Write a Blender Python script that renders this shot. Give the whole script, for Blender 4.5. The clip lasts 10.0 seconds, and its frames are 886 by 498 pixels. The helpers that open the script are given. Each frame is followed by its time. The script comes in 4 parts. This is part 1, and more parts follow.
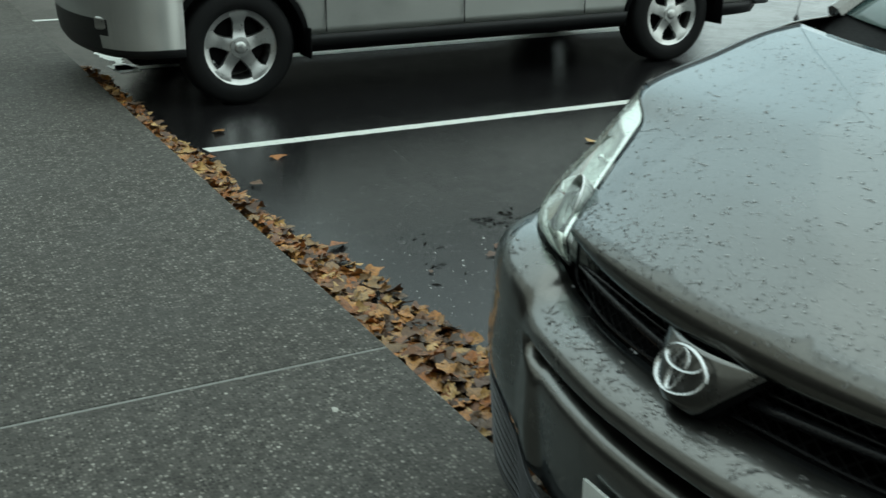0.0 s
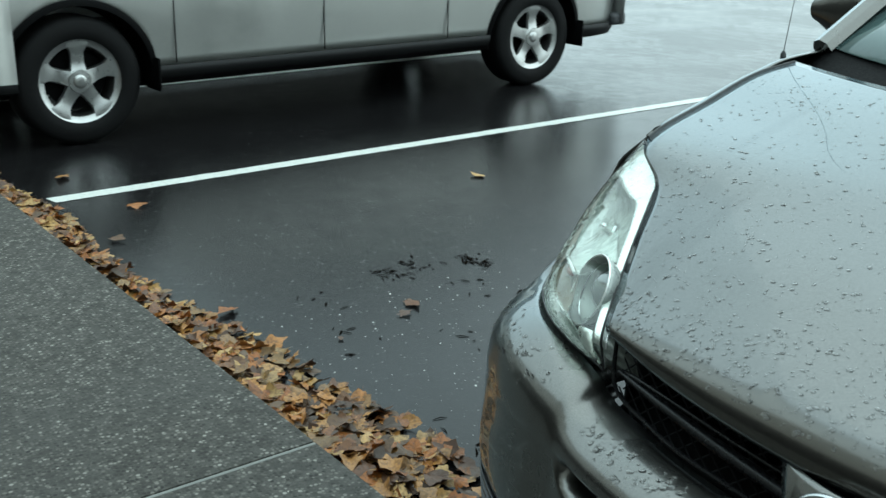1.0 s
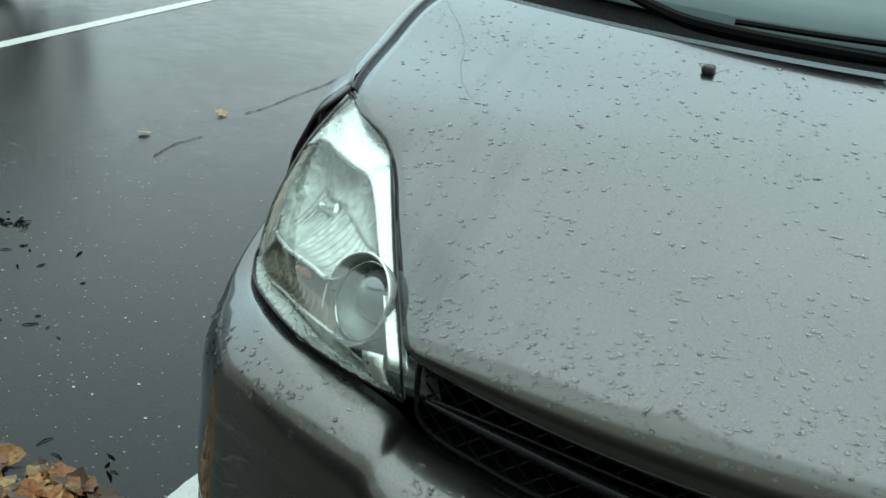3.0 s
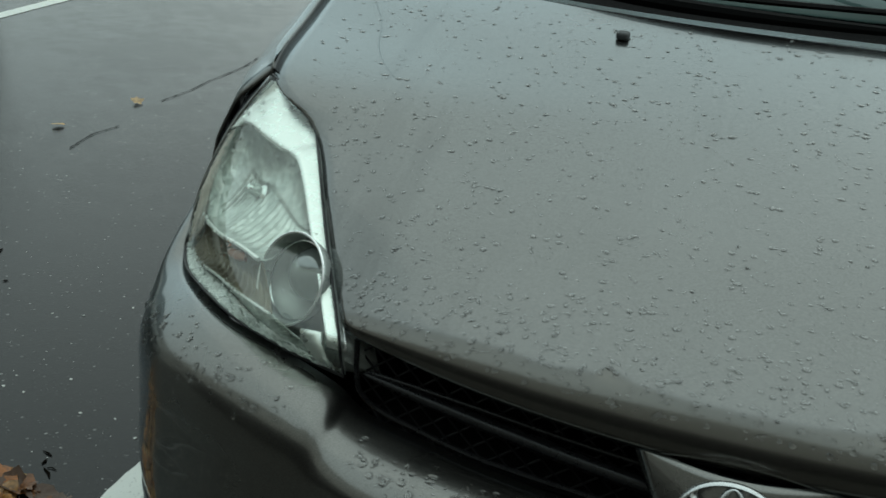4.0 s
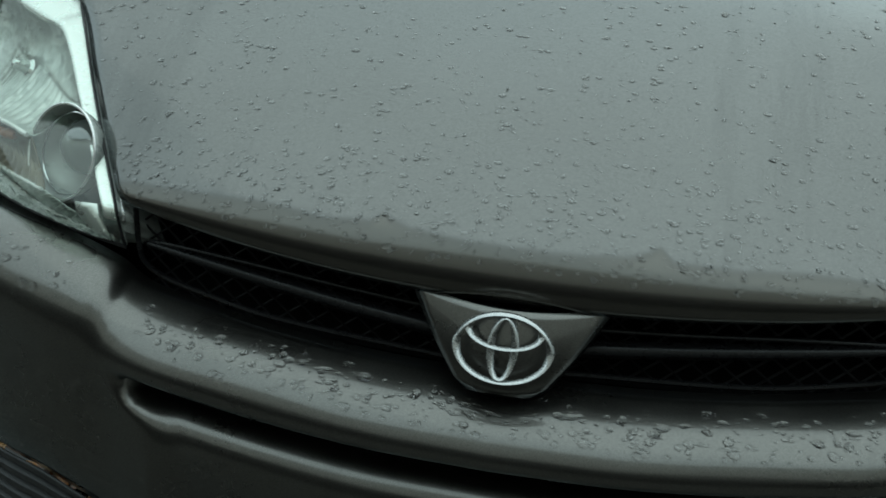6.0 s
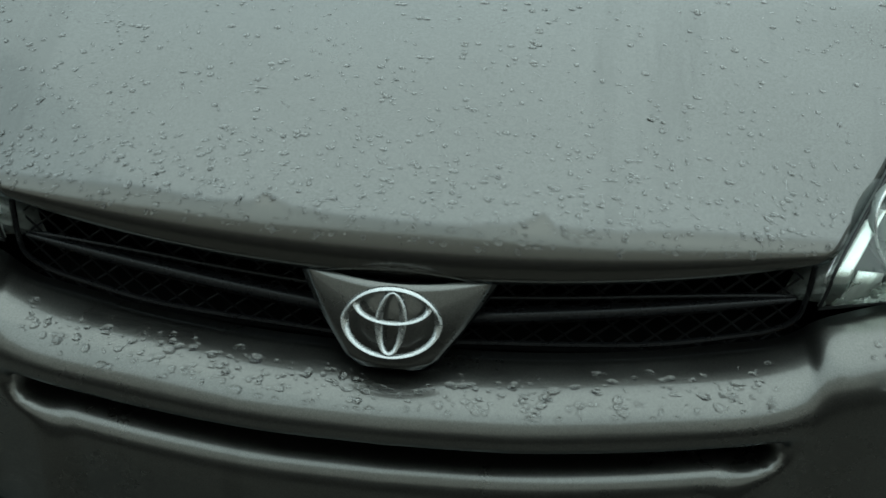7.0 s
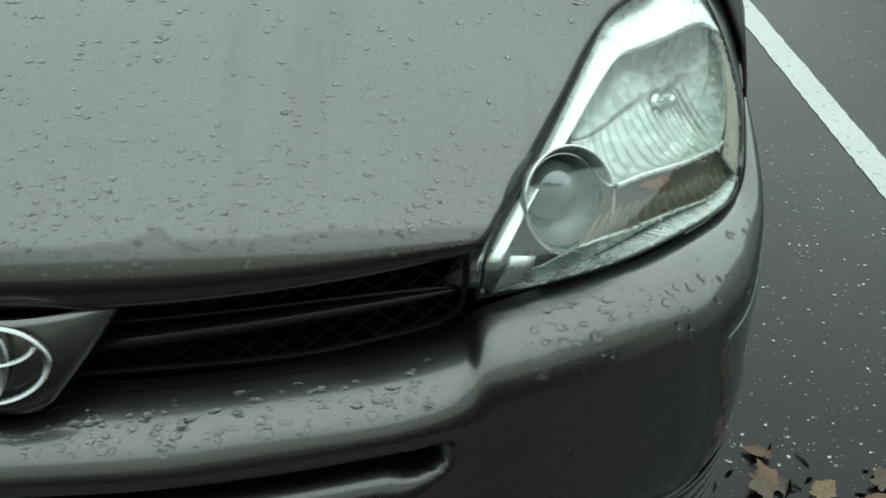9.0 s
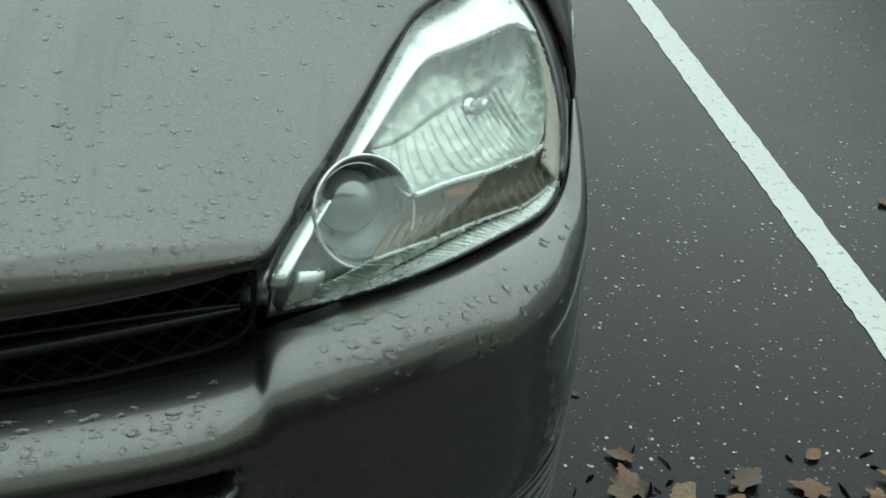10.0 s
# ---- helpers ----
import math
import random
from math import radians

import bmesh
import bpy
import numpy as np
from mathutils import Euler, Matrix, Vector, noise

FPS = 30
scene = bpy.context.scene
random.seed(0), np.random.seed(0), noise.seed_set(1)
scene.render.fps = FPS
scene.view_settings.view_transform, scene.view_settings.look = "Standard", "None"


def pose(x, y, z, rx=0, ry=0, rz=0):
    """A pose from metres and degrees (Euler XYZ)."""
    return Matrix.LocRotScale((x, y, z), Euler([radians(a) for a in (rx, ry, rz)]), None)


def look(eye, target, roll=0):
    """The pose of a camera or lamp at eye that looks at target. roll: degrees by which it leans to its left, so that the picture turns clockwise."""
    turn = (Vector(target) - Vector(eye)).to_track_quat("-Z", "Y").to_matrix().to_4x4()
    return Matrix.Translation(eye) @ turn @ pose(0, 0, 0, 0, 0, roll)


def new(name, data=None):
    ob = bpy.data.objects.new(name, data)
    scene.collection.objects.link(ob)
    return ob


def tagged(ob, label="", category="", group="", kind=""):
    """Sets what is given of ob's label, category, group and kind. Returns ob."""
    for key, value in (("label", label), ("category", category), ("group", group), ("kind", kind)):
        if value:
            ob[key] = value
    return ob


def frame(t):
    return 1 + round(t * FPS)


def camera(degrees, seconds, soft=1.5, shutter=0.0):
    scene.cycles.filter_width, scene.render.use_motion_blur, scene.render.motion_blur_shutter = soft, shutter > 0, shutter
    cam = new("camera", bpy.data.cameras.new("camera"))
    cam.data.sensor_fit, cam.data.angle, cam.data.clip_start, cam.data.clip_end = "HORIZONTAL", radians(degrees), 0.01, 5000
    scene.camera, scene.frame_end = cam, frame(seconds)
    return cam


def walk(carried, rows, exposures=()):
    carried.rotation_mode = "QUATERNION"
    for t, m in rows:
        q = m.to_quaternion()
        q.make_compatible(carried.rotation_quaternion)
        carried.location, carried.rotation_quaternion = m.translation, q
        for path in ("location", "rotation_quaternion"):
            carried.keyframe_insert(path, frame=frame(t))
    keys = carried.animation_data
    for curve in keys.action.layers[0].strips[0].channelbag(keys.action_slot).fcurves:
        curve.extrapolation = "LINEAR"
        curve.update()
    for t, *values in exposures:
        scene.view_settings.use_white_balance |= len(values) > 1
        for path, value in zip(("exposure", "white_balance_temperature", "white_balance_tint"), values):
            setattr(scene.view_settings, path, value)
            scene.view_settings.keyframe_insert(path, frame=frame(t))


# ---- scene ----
# camera and walk
cam = camera(44.5, 10.0, soft=1.5, shutter=0.25)
PATH = [
    (0, (1.212, -1.071, 1.524), (-0.457, -0.205, 0.843), 0.3),
    (0.4, (0.918, -1.008, 1.519), (-0.778, -0.211, 0.823), -0.3),
    (0.5, (0.866, -1.005, 1.509), (-0.814, -0.164, 0.822), 0.1),
    (1, (0.628, -1.09, 1.507), (-0.879, 0.054, 0.859), 1.0),
    (1.5, (0.401, -1.105, 1.493), (-1.053, 0.086, 0.81), 0.4),
    (2, (0.183, -0.994, 1.505), (-1.134, 0.3, 0.736), 0.7),
    (2.5, (0.033, -0.978, 1.486), (-0.853, 0.644, 0.722), 4.7),
    (2.7, (-0.01, -0.992, 1.483), (-0.787, 0.685, 0.72), 5.2),
    (3.8, (-0.037, -1.043, 1.482), (-0.617, 0.691, 0.672), 4.0),
    (4, (-0.026, -1.042, 1.486), (-0.573, 0.705, 0.679), 3.8),
    (4.5, (-0.002, -1.051, 1.475), (-0.449, 0.704, 0.627), 3.5),
    (5, (0.019, -1.053, 1.465), (-0.387, 0.688, 0.569), 3.7),
    (5.5, (0.039, -1.048, 1.448), (-0.294, 0.677, 0.493), 4.1),
    (6, (0.066, -1.044, 1.457), (-0.174, 0.685, 0.479), 3.9),
    (6.2, (0.07, -1.047, 1.453), (-0.125, 0.689, 0.479), 3.9),
    (7.3, (0.134, -1.011, 1.488), (0.066, 0.683, 0.427), 2.4),
    (7.5, (0.15, -1.003, 1.489), (0.108, 0.692, 0.429), 1.9),
    (8, (0.205, -0.98, 1.493), (0.267, 0.725, 0.449), 2.1),
    (8.5, (0.284, -0.953, 1.487), (0.417, 0.731, 0.417), 2.2),
    (9, (0.377, -0.913, 1.485), (0.534, 0.753, 0.39), 2.5),
    (9.5, (0.477, -0.893, 1.486), (0.686, 0.78, 0.41), 3.4),
    (10, (0.561, -0.874, 1.483), (0.815, 0.776, 0.383), 3.2),
]
EXPOSURES = [(0.0, 0.05, 6550, -6), (0.8, 0.31, 6100, -6), (2.6, 0.38, 6200, -6), (3.8, -0.42, 6600, -4), (6.2, -0.34, 6350, -5), (7.3, 0.06, 6400, -6), (10.0, 0.04, 6550, -5)]
walk(cam, [(t, look(eye, target, roll)) for t, eye, target, roll in PATH], EXPOSURES)

# world: overcast winter sky, one weak wide sun
world = bpy.data.worlds.new("overcast")
scene.world = world
world.use_nodes = True
wn, wl = world.node_tree.nodes, world.node_tree.links
sky = wn.new("ShaderNodeTexSky")
sky.sky_type, sky.sun_disc = "NISHITA", False
sky.sun_elevation, sky.sun_rotation = radians(38), radians(25)
grey = wn.new("ShaderNodeHueSaturation")
grey.inputs["Saturation"].default_value = 0.2
grey.inputs["Value"].default_value = 0.12
wl.new(sky.outputs[0], grey.inputs["Color"])
cloud = wn.new("ShaderNodeMix")
cloud.data_type = "RGBA"
cloud.inputs[0].default_value = 0.75
cloud.inputs[7].default_value = (0.84, 0.965, 1.04, 1)
wl.new(grey.outputs[0], cloud.inputs[6])
where, dome, gain = wn.new("ShaderNodeTexCoord"), wn.new("ShaderNodeSeparateXYZ"), wn.new("ShaderNodeMapRange")
wl.new(where.outputs["Generated"], dome.inputs[0])
wl.new(dome.outputs["Z"], gain.inputs["Value"])
gain.inputs["From Min"].default_value, gain.inputs["From Max"].default_value = 0.0, 1.0
gain.inputs["To Min"].default_value, gain.inputs["To Max"].default_value = 0.86, 1.20
thick_cloud = wn.new("ShaderNodeMix")
thick_cloud.data_type, thick_cloud.blend_type = "RGBA", "MULTIPLY"
thick_cloud.inputs[0].default_value = 1.0
wl.new(cloud.outputs[2], thick_cloud.inputs[6])
wl.new(gain.outputs["Result"], thick_cloud.inputs[7])
wl.new(thick_cloud.outputs[2], wn["Background"].inputs["Color"])
wn["Background"].inputs["Strength"].default_value = 1.5
sun = new("sun", bpy.data.lights.new("sun", "SUN"))
sun.data.energy, sun.data.angle, sun.data.color = 0.5, radians(120), (1.0, 0.97, 0.93)
sun.matrix_world = look((3, 6, 7), (0, 0, 0))


# ---------- materials ----------
def bare(name):
    m = bpy.data.materials.new(name)
    m.use_nodes = True
    nt = m.node_tree
    return m, nt, nt.nodes["Principled BSDF"]


def put(nt, kind, **values):
    n = nt.nodes.new(kind)
    for k, v in values.items():
        n.inputs[k.replace("_", " ")].default_value = v
    return n


def ramp(nt, source, stops):
    r = nt.nodes.new("ShaderNodeValToRGB")
    e = r.color_ramp.elements
    while len(e) < len(stops):
        e.new(0.5)
    for el, (p, c) in zip(e, stops):
        el.position = p
        el.color = (*c, 1) if isinstance(c, tuple) else (c, c, c, 1)
    nt.links.new(source, r.inputs["Fac"])
    return r.outputs["Color"]


def mixed(nt, a, b, fac, mode="MIX"):
    m = nt.nodes.new("ShaderNodeMix")
    m.data_type, m.blend_type = "RGBA", mode
    for slot, v in ((6, a), (7, b), (0, fac)):
        if isinstance(v, bpy.types.NodeSocket):
            nt.links.new(v, m.inputs[slot])
        elif slot == 0:
            m.inputs[0].default_value = v
        else:
            m.inputs[slot].default_value = (*v, 1)
    return m.outputs[2]


def coords(nt, which="Object"):
    return nt.nodes.new("ShaderNodeTexCoord").outputs[which]


def noisy(nt, scale, detail=4.0, rough=0.55, vec=None):
    n = put(nt, "ShaderNodeTexNoise", Scale=scale, Detail=detail, Roughness=rough)
    nt.links.new(vec or coords(nt), n.inputs["Vector"])
    return n.outputs["Fac"]


def bumped(nt, bsdf, height, strength, distance, also=None):
    b = put(nt, "ShaderNodeBump", Strength=strength, Distance=distance)
    nt.links.new(height, b.inputs["Height"])
    if also:
        nt.links.new(also, b.inputs["Normal"])
    nt.links.new(b.outputs[0], bsdf.inputs["Normal"])
    return b.outputs[0]


def plain(name, colour, rough=0.5, metal=0.0, grain=60.0, vary=0.18, bump=0.0, coat=0.0, spec=0.5):
    """Paint, plastic, rubber or metal with blotches and grain at two scales."""
    m, nt, p = bare(name)
    big, fine = noisy(nt, grain * 0.12, 3), noisy(nt, grain, 5)
    low, high = tuple(c * (1 - vary) for c in colour), tuple(min(1, c * (1 + vary)) for c in colour)
    c = mixed(nt, low, high, big)
    c = mixed(nt, c, tuple(k * (1 - vary) for k in colour), ramp(nt, fine, [(0.45, 0.0), (0.75, 0.5)]))
    nt.links.new(c, p.inputs["Base Color"])
    nt.links.new(ramp(nt, fine, [(0.3, max(0.0, rough - 0.08)), (0.7, min(1.0, rough + 0.08))]), p.inputs["Roughness"])
    p.inputs["Metallic"].default_value = metal
    p.inputs["Coat Weight"].default_value = coat
    p.inputs["Coat Roughness"].default_value = 0.06
    p.inputs["Specular IOR Level"].default_value = spec
    if bump:
        bumped(nt, p, fine, bump, 0.002)
    return m


def nose_band(nt, stops):
    """Where the hood's nose is darker and browner, and its darker rim; stops: (half width, how far back)."""
    def calc(kind, a, b):
        n = nt.nodes.new("ShaderNodeMath")
        n.operation = kind
        for slot, v in ((0, a), (1, b)):
            if isinstance(v, bpy.types.NodeSocket):
                nt.links.new(v, n.inputs[slot])
            else:
                n.inputs[slot].default_value = v
        return n.outputs[0]
    xyz = nt.nodes.new("ShaderNodeSeparateXYZ")
    nt.links.new(coords(nt), xyz.inputs[0])
    half = calc("MULTIPLY", calc("ABSOLUTE", xyz.outputs["X"], 0.0), 1 / 0.6)
    reach = ramp(nt, half, [(x / 0.6, y / 0.4) for x, y in stops])
    reach = calc("MULTIPLY", reach, 0.4)
    reach = calc("ADD", reach, calc("MULTIPLY", calc("SUBTRACT", noisy(nt, 22, 4), 0.5), 0.007))
    d = calc("SUBTRACT", reach, xyz.outputs["Y"])
    below = nt.nodes.new("ShaderNodeMapRange")
    nt.links.new(d, below.inputs["Value"])
    below.inputs["From Min"].default_value, below.inputs["From Max"].default_value = -0.001, 0.004
    below.inputs["To Max"].default_value = 0.8
    rim = ramp(nt, calc("ADD", calc("MULTIPLY", d, 20.0), 0.5), [(0.42, 0.0), (0.52, 0.5), (0.60, 0.35), (0.75, 0.0)])
    return below.outputs["Result"], rim


def paint(name, colour, metal, rough, dirt=0.2, band_line=()):
    """Metallic car paint under clear coat, with flakes and a film of dried dirt."""
    m, nt, p = bare(name)
    flakes = put(nt, "ShaderNodeTexVoronoi", Scale=900.0)
    nt.links.new(coords(nt), flakes.inputs["Vector"])
    lum = ramp(nt, flakes.outputs["Color"], [(0.0, 0.8), (1.0, 1.25)])
    c = mixed(nt, colour, lum, 1.0, "MULTIPLY")
    film = noisy(nt, 3.5, 6, 0.65)
    run = nt.nodes.new("ShaderNodeMapping")
    run.inputs["Scale"].default_value = (9.0, 0.9, 0.9)
    nt.links.new(coords(nt), run.inputs["Vector"])
    streak = ramp(nt, noisy(nt, 1.6, 4, 0.6, run.outputs[0]), [(0.56, 0.0), (0.72, 0.35)])
    c = mixed(nt, c, tuple(k * 0.55 for k in colour), streak)
    c = mixed(nt, c, tuple(k * 1.25 + 0.015 for k in colour), ramp(nt, film, [(0.4, 0.0), (0.75, dirt)]))
    gloss = ramp(nt, film, [(0.3, rough), (0.8, rough + 0.15)])
    p.inputs["Coat Weight"].default_value = 0.9
    if band_line:
        below, rim = nose_band(nt, band_line)
        c = mixed(nt, c, tuple(k * f for k, f in zip(colour, (0.86, 0.82, 0.76))), below)
        c = mixed(nt, c, tuple(k * 0.62 for k in colour), rim)
        gloss = mixed(nt, gloss, (rough + 0.12,) * 3, below)
        nt.links.new(ramp(nt, below, [(0.0, 0.9), (1.0, 0.45)]), p.inputs["Coat Weight"])
    nt.links.new(c, p.inputs["Base Color"])
    nt.links.new(gloss, p.inputs["Roughness"])
    p.inputs["Metallic"].default_value = metal
    p.inputs["Specular Tint"].default_value = (0.74, 0.90, 1.0, 1)
    nt.links.new(ramp(nt, noisy(nt, 14, 5), [(0.35, 0.015), (0.75, 0.07)]), p.inputs["Coat Roughness"])
    return m


def asphalt_material():
    m, nt, p = bare("wet_asphalt")
    v = coords(nt)
    stones = put(nt, "ShaderNodeTexVoronoi", Scale=85.0, Randomness=1.0)
    nt.links.new(v, stones.inputs["Vector"])
    fine, mid, big = noisy(nt, 260, 4, 0.6, v), noisy(nt, 9, 5, 0.6, v), noisy(nt, 0.55, 5, 0.6, v)
    tone = ramp(nt, fine, [(0.3, (0.0035, 0.0032, 0.0034)), (0.7, (0.0125, 0.0119, 0.0126))])
    tone = mixed(nt, tone, (0.006, 0.0056, 0.0059), ramp(nt, mid, [(0.4, 0.0), (0.7, 0.6)]))
    pick = ramp(nt, stones.outputs["Color"], [(0.84, 0.0), (0.92, 1.0)])
    chip = ramp(nt, stones.outputs["Distance"], [(0.30, 1.0), (0.42, 0.0)])
    fleck = mixed(nt, pick, chip, 1.0, "MULTIPLY")
    fleck = mixed(nt, fleck, ramp(nt, mid, [(0.35, 0.35), (0.65, 1.0)]), 1.0, "MULTIPLY")
    grit = put(nt, "ShaderNodeTexVoronoi", Scale=210.0, Randomness=1.0)
    nt.links.new(v, grit.inputs["Vector"])
    dots = mixed(nt, ramp(nt, grit.outputs["Color"], [(0.83, 0.0), (0.92, 0.7)]), ramp(nt, grit.outputs["Distance"], [(0.32, 1.0), (0.46, 0.0)]), 1.0, "MULTIPLY")
    tone = mixed(nt, tone, (0.085, 0.085, 0.083), dots)
    nt.links.new(mixed(nt, tone, (0.23, 0.23, 0.22), fleck), p.inputs["Base Color"])
    wet = mixed(nt, ramp(nt, big, [(0.38, 0.0), (0.62, 1.0)]), ramp(nt, mid, [(0.3, 0.0), (0.7, 1.0)]), 0.45)
    nt.links.new(ramp(nt, wet, [(0.30, 0.27), (0.70, 0.17)]), p.inputs["Roughness"])
    p.inputs["Specular IOR Level"].default_value = 0.15
    p.inputs["Coat Weight"].default_value, p.inputs["Coat Roughness"].default_value, p.inputs["Coat IOR"].default_value = 0.36, 0.25, 1.33
    height = mixed(nt, fine, ramp(nt, stones.outputs["Distance"], [(0.0, 1.0), (0.5, 0.0)]), 0.5)
    first = bumped(nt, p, height, 0.28, 0.0022)
    ripple = mixed(nt, noisy(nt, 38, 5, 0.65, v), ramp(nt, noisy(nt, 1.7, 4, 0.6, v), [(0.36, 0.0), (0.74, 1.0)]), 1.0, "MULTIPLY")
    film = bumped(nt, p, ripple, 0.07, 0.010, first)
    nt.links.new(film, p.inputs["Coat Normal"])
    return m


def concrete_material():
    m, nt, p = bare("exposed_aggregate_concrete")
    v = coords(nt)
    pebbles = put(nt, "ShaderNodeTexVoronoi", Scale=85.0)
    nt.links.new(v, pebbles.inputs["Vector"])
    fine, big = noisy(nt, 300, 4, 0.6, v), noisy(nt, 1.1, 6, 0.65, v)
    base = ramp(nt, fine, [(0.3, (0.045, 0.0425, 0.0375)), (0.7, (0.092, 0.087, 0.077))])
    stone = ramp(nt, pebbles.outputs["Color"], [(0.0, (0.012, 0.0115, 0.010)), (0.35, (0.045, 0.042, 0.037)), (0.55, (0.10, 0.094, 0.082)), (0.75, (0.19, 0.18, 0.157)), (1.0, (0.44, 0.42, 0.375))])
    face = ramp(nt, pebbles.outputs["Distance"], [(0.38, 1.0), (0.55, 0.0)])
    c = mixed(nt, base, stone, face)
    clump = noisy(nt, 24, 5, 0.75, v)
    c = mixed(nt, c, (0.030, 0.028, 0.024), ramp(nt, clump, [(0.40, 0.7), (0.56, 0.0)]))
    c = mixed(nt, c, (0.040, 0.038, 0.033), ramp(nt, big, [(0.45, 0.0), (0.72, 0.4)]))
    nt.links.new(c, p.inputs["Base Color"])
    nt.links.new(ramp(nt, big, [(0.35, 0.8), (0.7, 0.6)]), p.inputs["Roughness"])
    p.inputs["Specular IOR Level"].default_value = 0.3
    bumped(nt, p, ramp(nt, pebbles.outputs["Distance"], [(0.0, 1.0), (0.6, 0.0)]), 0.5, 0.003)
    return m


def line_material():
    m, nt, p = bare("worn_white_road_paint")
    v = coords(nt)
    worn = noisy(nt, 45, 6, 0.7, v)
    c = mixed(nt, (0.74, 0.76, 0.71), (0.62, 0.64, 0.60), noisy(nt, 6, 5, 0.6, v))
    nt.links.new(mixed(nt, c, (0.05, 0.05, 0.05), ramp(nt, worn, [(0.58, 0.0), (0.68, 0.85)])), p.inputs["Base Color"])
    p.inputs["Roughness"].default_value = 0.45
    bumped(nt, p, noisy(nt, 260, 4, 0.6, v), 0.4, 0.002)
    return m


def leaf_material(name="wet_dead_leaf", rot=0.0):
    m, nt, p = bare(name)
    rnd = nt.nodes.new("ShaderNodeNewGeometry").outputs["Random Per Island"]
    info = nt.nodes.new("ShaderNodeObjectInfo").outputs["Random"]
    add = nt.nodes.new("ShaderNodeMath")
    add.operation = "WRAP"
    add.inputs[1].default_value, add.inputs[2].default_value = 1.0, 0.0
    s = nt.nodes.new("ShaderNodeMath")
    nt.links.new(rnd, s.inputs[0])
    nt.links.new(info, s.inputs[1])
    nt.links.new(s.outputs[0], add.inputs[0])
    tone = ramp(nt, add.outputs[0], [(0.0, (0.040, 0.024, 0.014)), (0.14, (0.09, 0.040, 0.018)), (0.28, (0.36, 0.12, 0.018)), (0.42, (0.46, 0.22, 0.055)), (0.56, (0.17, 0.10, 0.04)), (0.70, (0.54, 0.34, 0.12)), (0.80, (0.28, 0.095, 0.02)), (0.90, (0.11, 0.062, 0.028)), (1.0, (0.055, 0.032, 0.018))])
    c = mixed(nt, tone, (0.06, 0.03, 0.015), ramp(nt, noisy(nt, 90, 5), [(0.44, 0.0), (0.72, 0.85)]))
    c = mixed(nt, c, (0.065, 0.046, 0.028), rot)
    nt.links.new(c, p.inputs["Base Color"])
    p.inputs["Roughness"].default_value = 0.45
    bumped(nt, p, noisy(nt, 160, 3), 0.5, 0.002)
    return m


NOSE_LINE = [(0.0, 0.064), (0.07, 0.067), (0.13, 0.074), (0.155, 0.084), (0.165, 0.092), (0.18, 0.078), (0.25, 0.083), (0.33, 0.100), (0.42, 0.114), (0.51, 0.134), (0.6, 0.15)]
PAINT = paint("taupe_metallic_paint", (0.150, 0.146, 0.136), 0.97, 0.225, 0.3)
HOODPAINT = paint("taupe_hood_paint", (0.150, 0.148, 0.142), 0.97, 0.16, 0.3, NOSE_LINE)
SILVER = paint("pewter_silver_paint", (0.50, 0.50, 0.475), 0.8, 0.32)
CLADDING = plain("grey_bumper_plastic", (0.05, 0.052, 0.055), 0.5, grain=150, bump=0.2)
BLACK = plain("black_plastic", (0.003, 0.003, 0.0032), 0.6, grain=200, bump=0.15, spec=0.06)
WIRE = plain("dull_black_mesh", (0.018, 0.018, 0.020), 0.45, grain=200, spec=0.35)
GLOSSBLACK = plain("gloss_black_plastic", (0.008, 0.008, 0.009), 0.3, grain=90, spec=0.3)
RUBBER = plain("tyre_rubber", (0.004, 0.004, 0.0042), 0.7, grain=120, bump=0.3, spec=0.2)
SEAL = plain("black_rubber_seal", (0.015, 0.015, 0.016), 0.4, grain=200)
BADGE = plain("worn_badge_chrome", (0.56, 0.57, 0.57), 0.27, 1.0, grain=160, vary=0.15)
CHROME = plain("chrome", (0.82, 0.83, 0.84), 0.1, 1.0, grain=120, vary=0.06)
SATIN = plain("satin_alloy", (0.50, 0.50, 0.49), 0.33, 1.0, grain=80, vary=0.1)
REFLECTOR, facet_nt, facet_bsdf = bare("faceted_lamp_reflector")
facet_bsdf.inputs["Base Color"].default_value = (0.80, 0.83, 0.81, 1)
facet_bsdf.inputs["Metallic"].default_value, facet_bsdf.inputs["Roughness"].default_value = 1.0, 0.14
facets = put(facet_nt, "ShaderNodeTexVoronoi", Scale=55.0)
facet_nt.links.new(coords(facet_nt), facets.inputs["Vector"])
bumped(facet_nt, facet_bsdf, facets.outputs["Distance"], 0.3, 0.008)
BOWL, bowl_nt, bowl_bsdf = bare("grey_lamp_reflector")
bowl_cells = put(bowl_nt, "ShaderNodeTexVoronoi", Scale=70.0)
bowl_nt.links.new(coords(bowl_nt), bowl_cells.inputs["Vector"])
bowl_nt.links.new(ramp(bowl_nt, bowl_cells.outputs["Color"], [(0.0, (0.38, 0.41, 0.39)), (0.5, (0.52, 0.56, 0.53)), (1.0, (0.74, 0.77, 0.74))]), bowl_bsdf.inputs["Base Color"])
bowl_bsdf.inputs["Metallic"].default_value, bowl_bsdf.inputs["Roughness"].default_value = 0.7, 0.34
bumped(bowl_nt, bowl_bsdf, mixed(bowl_nt, bowl_cells.outputs["Distance"], noisy(bowl_nt, 30, 4), 0.5), 0.35, 0.006)
GREYBOWL = plain("dark_projector_bowl", (0.42, 0.45, 0.43), 0.3, 0.3, grain=50, vary=0.2)
TRIM = plain("dark_trim_plastic", (0.010, 0.010, 0.0105), 0.5, grain=150, bump=0.2, spec=0.25)
